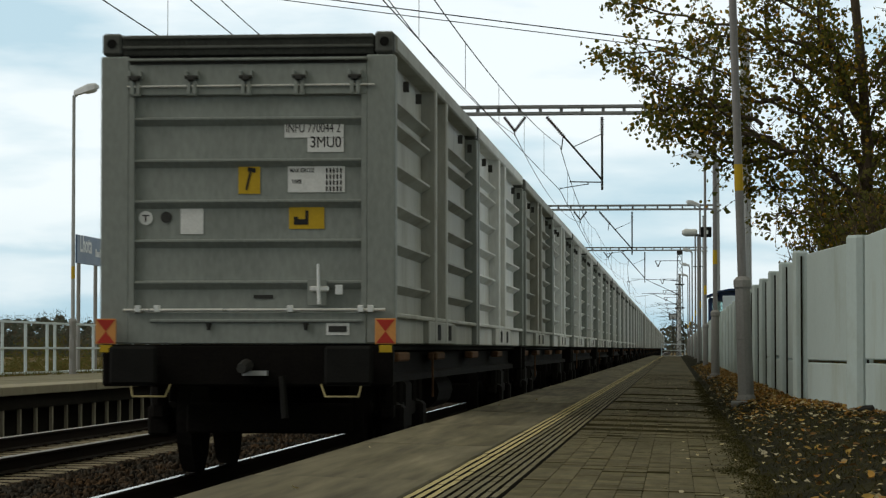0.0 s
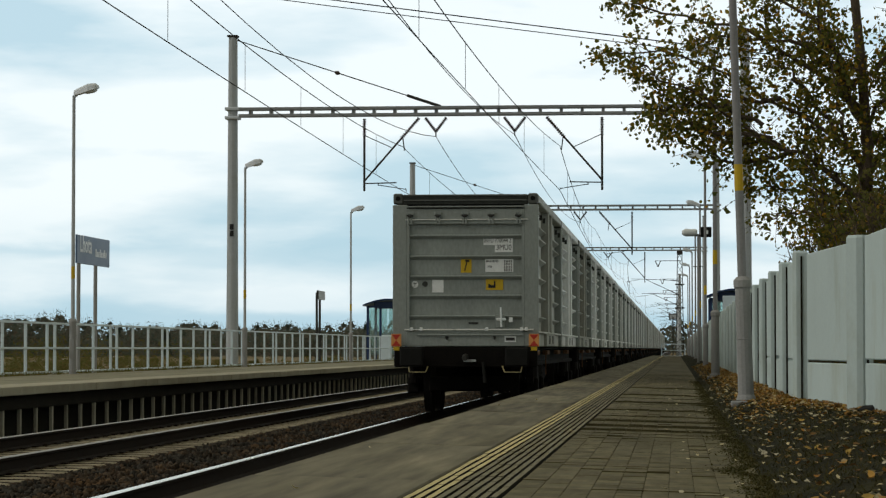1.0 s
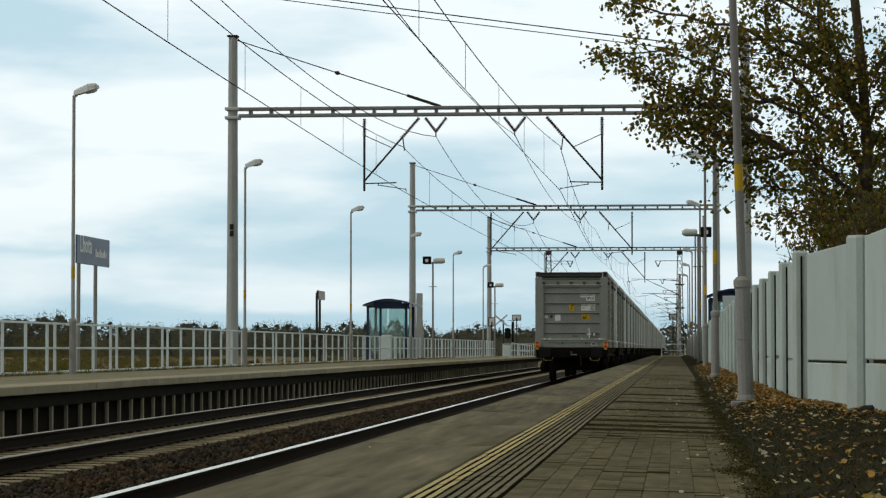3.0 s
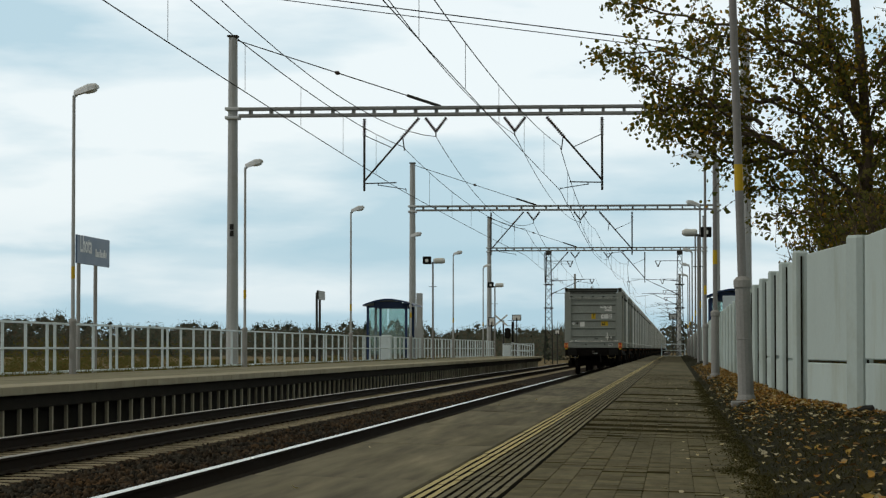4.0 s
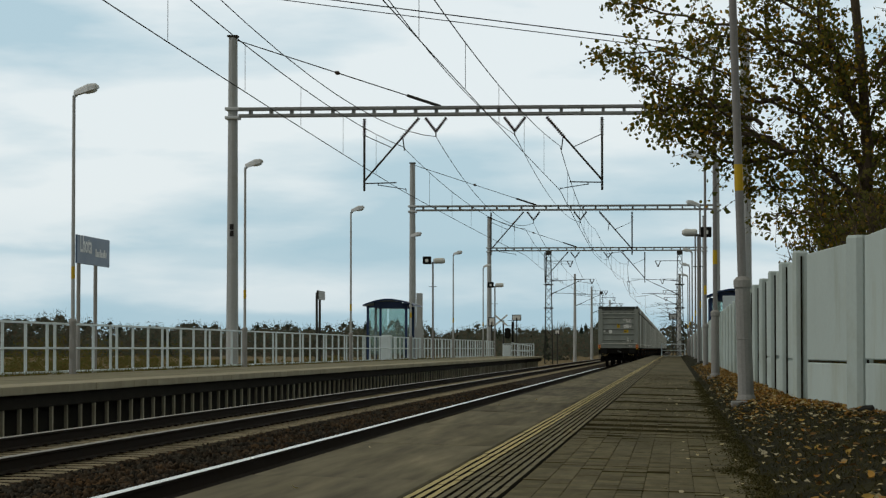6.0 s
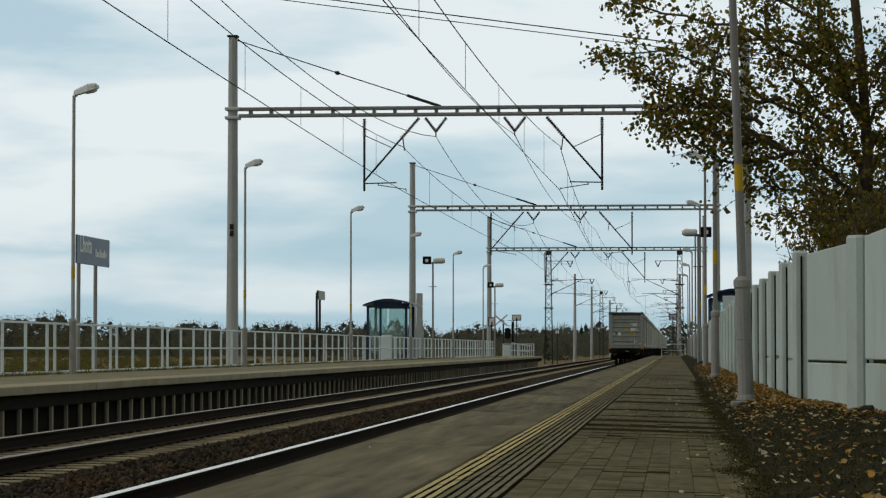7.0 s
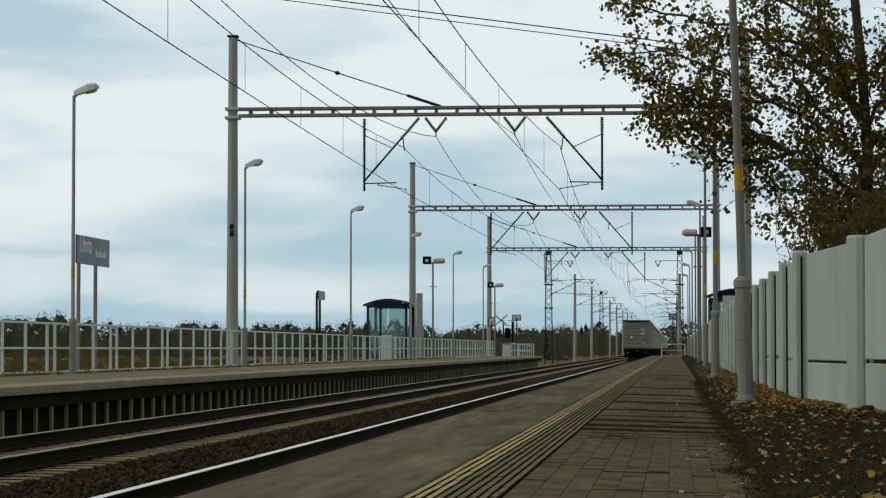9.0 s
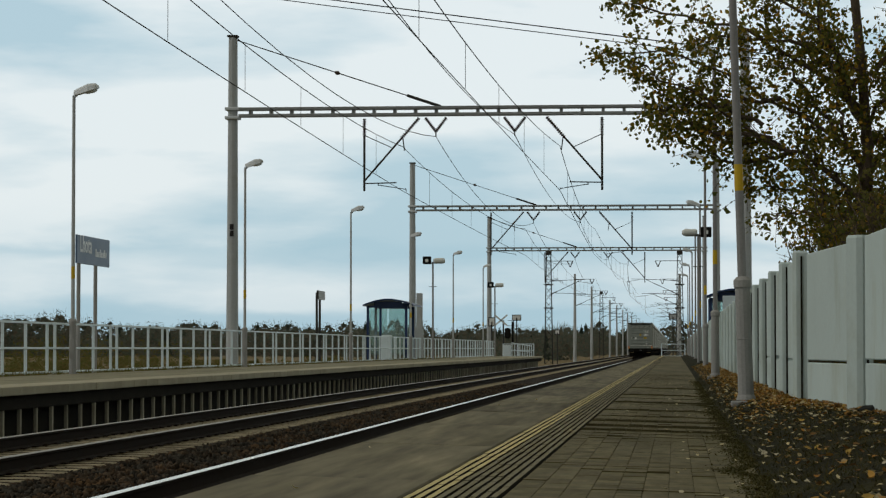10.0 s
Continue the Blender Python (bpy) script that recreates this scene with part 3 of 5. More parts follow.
def build_wall():
    """Concrete fence: posts every 3 m with two panel boards between, bending away at the near end."""
    w = thing("boundary_wall", pose(0, 0, 0), "pale grey-green precast concrete panel fence with posts", "fence", kind="structure")
    def post_bm():
        plan = [(0, 0.07), (0, -0.04), (0.03, -0.075), (0.13, -0.075), (0.13, 0.07)]
        bm = bmesh.new()
        rings = [[bm.verts.new((0.065 + (x - 0.065) * k, y * k, z)) for x, y in plan] for z, k in ((0, 1), (1.335, 1), (1.355, 0.86))]
        for p, q in zip(rings, rings[1:]):
            for i in range(5): bm.faces.new((p[i], p[(i + 1) % 5], q[(i + 1) % 5], q[i]))
        bm.faces.new(rings[0][::-1]); bm.faces.new(rings[-1])
        bmesh.ops.recalc_face_normals(bm, faces=bm.faces)
        return bm
    post = mesh_of("fence_post", post_bm(), M_WALL)
    # dark strip on the post front, painted shade of the gap beside the panel
    seam = mesh_of("joint_seam", B(0.066, 0.082, -0.084, -0.07, 0.0, 1.31), M_GROOVE_SHADE)
    def stand(x, y, turn):
        for me in (post, seam):
            o = new(me.name, me)
            o.parent, o.matrix_basis = w, pose(x, y, 0.57, 0, 0, turn)
    low = mesh_of("lower_panel", B(0, 0.06, 0.0, 2.80, -0.06, 0.38, bevel=0.008), M_WALL)
    high = mesh_of("upper_panel", B(0, 0.06, 0.0, 2.80, 0.403, 1.30, bevel=0.008), M_WALL)
    rnd = random.Random(4)
    stops = [(1.0, 22.9 + 3.0 * i) for i in range(58)]
    def bay(a, b):
        ang = math.degrees(math.atan2(b[0] - a[0], b[1] - a[1]))
        for me in (low, high):
            o = new(me.name, me)
            o.parent = w
            o.matrix_basis = Matrix.Translation((a[0] + 0.08, a[1], 0.60)) @ pose(0, 0, 0, 0, 0, -ang) @ pose(0, 0.1, rnd.uniform(-0.01, 0.01))
    for i, s in enumerate(stops):
        stand(s[0], s[1], rnd.uniform(-2, 2))
        if i: bay(stops[i - 1], s)
    near = [(1.95, 13.3), (1.40, 16.55), (1.28, 19.7), stops[0]]
    for i, s in enumerate(near[:3]):
        stand(s[0] + 0.02, s[1], 38 if i == 2 else 6)
        bay(s, near[i + 1])
    bm = bmesh.new()
    bmesh.ops.create_icosphere(bm, subdivisions=3, radius=1)
    for v in bm.verts:
        v.co *= 1 + 0.35 * noise.noise(v.co * 2.3)
        v.co = Vector((1.72 + 0.42 * v.co.x, 18.9 + 0.35 * v.co.y, 0.63 + 0.10 * v.co.z + 0.03 * noise.noise(v.co * 6)))
    tagged(part("tarpaulin_heap", bm, M_BLACK), "black crumpled plastic sheet at the fence foot", "plastic sheet")
build_wall()

# ---- lamp posts ----
def lamp(x, y, base, lean, toward, label, group, stripe=True):
    t = thing("street_lamp", pose(x, y, base) @ pose(0, 0, 0, 0, lean, 0 if toward > 0 else 180), label, "street lamp", group)
    part("base_plate", B(-0.15, 0.15, -0.15, 0.15, -0.04, 0.02, bevel=0.01), M_POST, t)
    part("lower_tube", lathe(bmesh.new(), [(0.10, 0.03), (0.09, 0.06), (0.078, 0.08), (0.074, 0.62), (0.078, 0.625), (0.074, 0.63), (0.073, 1.18)], 12), M_POST, t, "thick grey lower tube")
    part("collar", lathe(bmesh.new(), [(0.075, 1.12), (0.086, 1.135), (0.086, 1.20), (0.06, 1.23), (0.04, 1.24)], 12), M_POST, t)
    part("service_hatch", B(-0.045, 0.045, -0.083, -0.055, 0.4, 0.8, bevel=0.006), M_POST, t)
    part("upper_tube", lathe(bmesh.new(), [(0.043, 1.22), (0.039, 3.5), (0.034, 5.95)], 10), M_TUBE if toward < 0 else M_MAST, t)
    if stripe:
        part("yellow_band", lathe(bmesh.new(), [(0.0435, 2.08), (0.0435, 2.34)], 10), M_YELLOW, t, "yellow reflective band")
    part("arm", T((0, 0, 5.9), (0.14, 0, 6.02), 0.026, seg=8), M_STEEL, t)
    bm = bmesh.new()
    # luminaire: a tapering hood
    rings = []
    for u, w, z0, z1 in ((0.0, 0.05, 5.96, 6.05), (0.10, 0.085, 5.96, 6.10), (0.30, 0.12, 6.02, 6.19), (0.46, 0.11, 6.07, 6.20), (0.53, 0.06, 6.10, 6.15)):
        rings.append([bm.verts.new(p) for p in ((u, -w, z0), (u, w, z0), (u, w * 0.75, (z0 + 2 * z1) / 3), (u, w * 0.3, z1), (u, -w * 0.3, z1), (u, -w * 0.75, (z0 + 2 * z1) / 3))])
    for a, b in zip(rings, rings[1:]):
        for i in range(6): bm.faces.new((a[i], a[(i + 1) % 6], b[(i + 1) % 6], b[i]))
    bm.faces.new(rings[0][::-1]); bm.faces.new(rings[-1])
    bmesh.ops.recalc_face_normals(bm, faces=bm.faces)
    part("hood", bm, M_STEEL, t)
    bm = bmesh.new()
    bmesh.ops.create_uvsphere(bm, u_segments=10, v_segments=6, radius=1, matrix=Matrix.LocRotScale((0.34, 0, 6.04), Euler((0, radians(-8), 0)), (0.17, 0.09, 0.06)))
    part("bowl", bm, M_LENS, t, "clear plastic lamp bowl", smooth=True)
    return t
for i, y in enumerate((54.97, 77.37, 103.0, 126.6, 151.0, 174.7)):
    lamp(-12.62, y, PLAT_Z - 0.07, 0, 1, "tall grey street lamp with a yellow band at the railing", "lamps of the far platform")
lamp(0.69, 26.2, 0.56, 1.7, -1, "leaning grey street lamp with a thick lower tube on the verge", "lamps of the near platform")
for x, y in ((0.73, 49.0), (0.86, 76.4), (0.95, 101.7), (0.95, 126), (0.95, 150), (0.95, 176), (0.95, 201)):
    lamp(x, y, 0.56, 0, -1, "grey street lamp with a yellow band beside the concrete fence", "lamps of the near platform")

# ---- far platform ----
def build_far_platform():
    t = thing("platform_far", pose(0, 0, 0), "far platform with a thin slab edge over concrete supports", "platform", kind="structure")
    Y0, Y1 = 20, 186.6
    part("paving", extrude_y(bmesh.new(), [(-16, 0.42), (LEFT_EDGE_X - 0.75, 0.42), (LEFT_EDGE_X - 0.75, PLAT_Z), (-13.3, PLAT_Z + 0.01), (-16, PLAT_Z - 0.05)], Y0, Y1), M_OLDCONC, t)
    # back wall and edge beam: recess shade under the slab painted as near-black concrete
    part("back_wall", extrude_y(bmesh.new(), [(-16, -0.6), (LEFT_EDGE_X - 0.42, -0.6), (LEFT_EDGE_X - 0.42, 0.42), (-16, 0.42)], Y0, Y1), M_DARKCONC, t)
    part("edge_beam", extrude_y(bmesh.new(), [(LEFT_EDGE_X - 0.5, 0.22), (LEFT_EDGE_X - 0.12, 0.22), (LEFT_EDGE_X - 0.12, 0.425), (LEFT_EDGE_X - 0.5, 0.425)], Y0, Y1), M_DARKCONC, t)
    rnd = random.Random(6)
    slab = mesh_of("edge_slab", B(LEFT_EDGE_X - 0.75, LEFT_EDGE_X, 0.003, 0.996, 0.43, PLAT_Z + 0.005, bevel=0.01), M_SLAB)
    leg = mesh_of("support", B(0.005, 0.06, -0.04, 0.04, -0.5, 0.225, bevel=0.008), M_SUPPORT)
    for i in range(int(Y1 - Y0)):
        o = new("edge_slab", slab); o.parent, o.matrix_basis = t, pose(rnd.uniform(-0.008, 0.008), Y0 + i, rnd.uniform(-0.003, 0.004))
        o = new("support", leg); o.parent, o.matrix_basis = t, pose(LEFT_EDGE_X - 0.2, 19.9 + 0.985 * i, 0, 0, 0, rnd.uniform(-3, 3))
build_far_platform()

FENCE_X = -12.8
def railing_panel():
    t = thing("platform_railing", pose(FENCE_X, 54.11, PLAT_Z), "pale grey tubular steel railing panel at the platform's back edge", "railing", "railings of the far platform")
    L = 5.45
    for z, nm in ((1.06, "top_rail"), (0.55, "middle_rail"), (0.06, "bottom_rail")):
        part(nm, B(-0.022, 0.022, -0.28, L + 0.28, z - 0.022, z + 0.022, bevel=0.006), M_RAILING, t)
    me = mesh_of("post", B(-0.028, 0.028, -0.028, 0.028, -0.12, 1.05, bevel=0.006), M_RAILING)
    for y in (0, 1.82, 3.64, 5.45):
        o = new("post", me); o.parent, o.matrix_basis = t, pose(0, y, 0)
    foot = mesh_of("foot_plate", B(-0.08, 0.08, -0.06, 0.06, -0.005, 0.012), M_STEEL)
    for y in (0, 1.82, 3.64, 5.45):
        o = new("foot_plate", foot); o.parent, o.matrix_basis = t, pose(0, y, 0)
    return t
panel = railing_panel()
for i in range(-1, 22):
    if i: copy_thing(panel, pose(FENCE_X, 54.11 + 6.13 * i, PLAT_Z))

# ---- catenary portals ----
def insulator(bm, a, b, n=5, r=0.066):
    a, b = Vector(a), Vector(b)
    tube(bm, a, b, 0.018, seg=6)
    for i in range(n):
        c = a.lerp(b, (i + 0.5) / n)
        d = (b - a).normalized() * ((b - a).length / n * 0.42)
        tube(bm, c - d, c, r * 0.4, r, seg=8); tube(bm, c, c + d, r, r * 0.4, seg=8)
    return bm
PORTAL_X0, PORTAL_X1 = -13.3, 2.09
def cantilever(t, hx, s, stay_x):
    """Drop tube with a diagonal, hung under the beam; s: side on which the wire lies."""
    part("drop_tube", T((hx, 0, 7.45), (hx, 0, 5.82), 0.035, seg=8), M_DARKSTEEL, t)
    part("insulator", insulator(bmesh.new(), (hx, 0, 8.0), (hx, 0, 7.45), 11), M_INSUL, t, "brown porcelain insulator")
    top = Vector((hx + s * 1.66, 0, 8.02)); low = Vector((hx, 0, 6.12))
    mid = top.lerp(low, 0.33)
    part("insulator", insulator(bmesh.new(), top, mid, 12), M_INSUL, t, "brown porcelain insulator")
    part("diagonal_tube", T(mid, low, 0.03, seg=8), M_DARKSTEEL, t)
    part("stay_rod", T((hx, 0, 7.5), top.lerp(low, 0.48), 0.014, seg=6), M_DARKSTEEL, t)
    part("registration_tube", T((hx, 0, 6.05), (hx + s * 0.97, 0, 6.07), 0.02, seg=6), M_DARKSTEEL, t)
    bm = T((hx + s * 0.42, 0, 6.0), (hx + s * 1.25, 0, 5.87), 0.014, seg=6)
    tube(bm, (hx + s * 0.42, 0, 6.05), (hx + s * 0.42, 0, 5.98), 0.014, seg=6)
    tube(bm, (hx + s * 1.25, 0, 5.9), (hx + s * 1.27, 0, 5.80), 0.012, seg=6)
    part("steady_arm", bm, M_DARKSTEEL, t)
    part("messenger_clamp", T(top.lerp(low, 0.3) + Vector((0, 0, -0.02)), top.lerp(low, 0.3) + Vector((s * 0.05, 0, -0.42)), 0.02, seg=6), M_DARKSTEEL, t)
def portal(y, flip):
    t = thing("catenary_portal", pose(0, y, 0), "grey steel catenary portal with a ladder beam across both tracks", "catenary portal", "catenary portals")
    for x in (PORTAL_X0, PORTAL_X1):
        bm = lathe(bmesh.new(), [(0.20, -0.6), (0.17, 4.0), (0.135, 10.5)], 12, (x, 0))
        part("mast", bm, M_MAST, t, smooth=False)
        part("mast_cap", B(x - 0.16, x + 0.16, -0.16, 0.16, 10.5, 10.56, bevel=0.01), M_DARKSTEEL, t)
        part("beam_bracket", B(x - 0.22, x + 0.22, -0.2, 0.2, 8.0, 8.10, bevel=0.02), M_STEEL, t)
        part("beam_bracket", B(x - 0.22, x + 0.22, -0.2, 0.2, 8.27, 8.37, bevel=0.02), M_STEEL, t)
    for z in (8.115, 8.315):
        for yy in (-0.16, 0.16):
            part("chord", B(PORTAL_X0 + 0.2, PORTAL_X1 - 0.2, yy - 0.04, yy + 0.04, z - 0.042, z + 0.042, bevel=0.008), M_BEAM, t)
    me = mesh_of("beam_rung", B(-0.045, 0.045, -0.125, 0.125, 8.15, 8.28), M_BEAM)
    x = PORTAL_X0 + 0.55
    while x < PORTAL_X1 - 0.3:
        o = new("beam_rung", me); o.parent, o.matrix_basis = t, pose(x, 0, 0)
        x += 0.625
    cantilever(t, -2.16, -1, 0)
    cantilever(t, -9.30, 1, 0)
    for vx in (-4.77, -7.14):
        for s in (-1, 1):
            part("insulator", insulator(bmesh.new(), (vx + s * 0.32, 0, 8.02), (vx, 0, 7.6), 10), M_INSUL, t, "brown porcelain insulator")
        part("feeder_clamp", T((vx, 0, 7.62), (vx, 0, 7.45), 0.02, seg=6), M_DARKSTEEL, t)
    # stay from the mast head down to the beam
    a, b = Vector((PORTAL_X0, 0, 10.45)), Vector((-7.0, 0, 8.36))
    bm = T(a, b, 0.016, seg=5)
    tube(bm, a + Vector((0, 0.1, 0)), b + Vector((0, 0.1, 0)), 0.012, seg=5)
    part("beam_stay", bm, M_DARKSTEEL, t)
    part("stay_turnbuckle", T(a.lerp(b, 0.84), b, 0.05, seg=6), M_DARKSTEEL, t)
    part("stay_weight", insulator(bmesh.new(), a.lerp(b, 0.49), a.lerp(b, 0.52), 1, 0.07), M_INSUL, t)
    if flip:
        for k, z in enumerate((4.55, 4.75)):
            part("kilometre_plate", B(PORTAL_X0 - 0.05, PORTAL_X0 + 0.06, -0.2, -0.165, z - 0.08, z + 0.09), M_INK, t, "small dark plate")
    return t
PORTALS = (79.2, 134.3, 190.3)
for i, y in enumerate(PORTALS):
    portal(y, i == 0)

# ---- overhead wires ----
def wire(name, pts, r, label, sag=0.0, n=14, fine=None):
    """A hanging wire through the given supports, parabolic between them."""
    bm = bmesh.new()
    path = []
    for (a, b) in zip(pts, pts[1:]):
        a, b = Vector(a), Vector(b)
        for i in range(n):
            u = i / n
            p = a.lerp(b, u); p.z -= sag * 4 * u * (1 - u)
            path.append(p)
    path.append(Vector(pts[-1]))
    rings = []
    for p in path:
        rings.append([bm.verts.new(p + Vector((r * math.cos(t), 0, r * math.sin(t)))) for t in (0, 1.571, 3.142, 4.712)])
    for a, b in zip(rings, rings[1:]):
        for i in range(4): bm.faces.new((a[i], a[(i + 1) % 4], b[(i + 1) % 4], b[i]))
    return tagged(part(name, bm, M_WIRE), label, "overhead wire", "overhead wires"), path
SUP = [24.3, 79.2, 134.3, 190.3, 240.0, 303.0, 364.0, 420.0, 480.0]
def build_wires():
    for cx, amp in ((-3.73, 0.31), (-7.85, -0.29)):
        stag = [amp * (1 if i % 2 else -1) for i in range(len(SUP))]
        wire("contact_wire", [(cx + q, y, 5.82) for y, q in zip(SUP, stag)], 0.011, "dark contact wire over a track", 0.05)
        m, path = wire("messenger_wire", [(cx + q, y, 7.15) for y, q in zip(SUP, stag)], 0.012, "dark sagging messenger wire above a track", 0.53)
        for k, p in enumerate(path):
            if k % 14 in (2, 4, 6, 8, 10, 12) and p.y < 260:
                i = k // 14
                u = (k % 14) / 14
                x = cx + (stag[i] * (1 - u) + stag[i + 1] * u)
                part("dropper", T((x, p.y, 5.80), (p.x, p.y, p.z), 0.005, seg=4, caps=False), M_WIRE, m)
    for x, z, sag in ((-4.77, 7.5, 0.62), (-7.14, 7.45, 1.0)):
        wire("feeder_wire", [(x, y, z) for y in SUP], 0.011, "dark feeder wire hung under the portals", sag)
    # high cables crossing from the side
    wire("supply_cable", [(-11.56, 60, 9.44), (4.62, 60, 7.26)], 0.010, "thin high cable crossing the line", 0.03)
    wire("supply_cable", [(-11.56, 60, 9.59), (4.62, 60, 7.39)], 0.013, "thin high cable crossing the line", 0.03)
build_wires()

# ---- distant masts beyond the platforms ----
def lattice_mast(x, y, h, s, arms):
    t = thing("lattice_mast", pose(x, y, -0.3), "dark steel lattice catenary mast beyond the platform", "lattice mast", "lattice masts")
    def corner(k, z):
        w = 0.36 - 0.16 * z / h
        return Vector((w * (-1 if k in (0, 3) else 1), w * (-1 if k < 2 else 1), z))
    for k in range(4):
        part("leg", T(corner(k, 0), corner(k, h), 0.05, seg=4), M_DARKSTEEL, t)
    n = 16
    for k in range(4):
        bm = bmesh.new()
        for i in range(n):
            a, b = (k, (k + 1) % 4) if i % 2 else ((k + 1) % 4, k)
            tube(bm, corner(a, h * i / n), corner(b, h * (i + 1) / n), 0.022, seg=4)
        part("lacing", bm, M_DARKSTEEL, t)
    for z in (h * 0.71, h * 0.5):
        part("clamp_band", B(-0.42, 0.42, -0.42, 0.42, z - 0.05, z + 0.05), M_DARKSTEEL, t)
    part("mast_head", B(-0.26, 0.26, -0.26, 0.26, h - 0.25, h + 0.15), M_DARKSTEEL, t)
    arm_set(t, s, 0.3)
def arm_set(t, s, z0):
    """Bracket of a single mast that carries one track's wires."""
    for a, b, r in (((0, 7.2), (3.3, 7.35), 0.025), ((0, 5.9), (3.0, 7.3), 0.03), ((0.6, 6.1), (3.4, 6.05), 0.022), ((2.2, 6.0), (3.9, 5.75), 0.016)):
        part("bracket_tube", T((s * a[0], 0, a[1] + z0), (s * b[0], 0, b[1] + z0), r, seg=6), M_DARKSTEEL, t)
    part("insulator", insulator(bmesh.new(), (s * 0.15, 0, 5.97 + z0), (s * 0.75, 0, 6.25 + z0), 5, 0.07), M_INSUL, t)
    part("insulator", insulator(bmesh.new(), (s * 0.15, 0, 7.2 + z0), (s * 0.75, 0, 7.23 + z0), 5, 0.07), M_INSUL, t)
    part("top_bracket", T((0, 0, 9.0 + z0), (s * 2.2, 0, 9.0 + z0), 0.03, seg=6), M_DARKSTEEL, t)
    for k in (1.7, 2.2):
        part("insulator", insulator(bmesh.new(), (s * k, 0, 9.0 + z0), (s * 1.95, 0, 8.45 + z0), 4, 0.07), M_INSUL, t)
def pole_mast(x, y, h, s):
    t = thing("catenary_mast", pose(x, y, -0.4), "slender grey catenary mast with a wire bracket", "catenary mast", "catenary masts")
    part("pole", lathe(bmesh.new(), [(0.2, 0), (0.13, h)], 10), M_MAST, t)
    arm_set(t, s, 0.4)
lattice_mast(-11.4, 240, 10.1, 1, 2)
lattice_mast(0.41, 240, 10.1, -1, 2)
for x, y in ((-11.4, 303), (-11.4, 364), (-11.4, 466), (-11.4, 520), (-11.4, 580), (-11.4, 640), (-11.4, 700), (-11.4, 780), (-11.4, 860), (-11.4, 940), (0.5, 303), (0.5, 364), (0.5, 412), (0.5, 466), (0.5, 520), (0.5, 580), (0.5, 650)):
    pole_mast(x, y, 10.0, 1 if x < 0 else -1)
lattice_mast(-11.4, 412, 10.1, 1, 2)

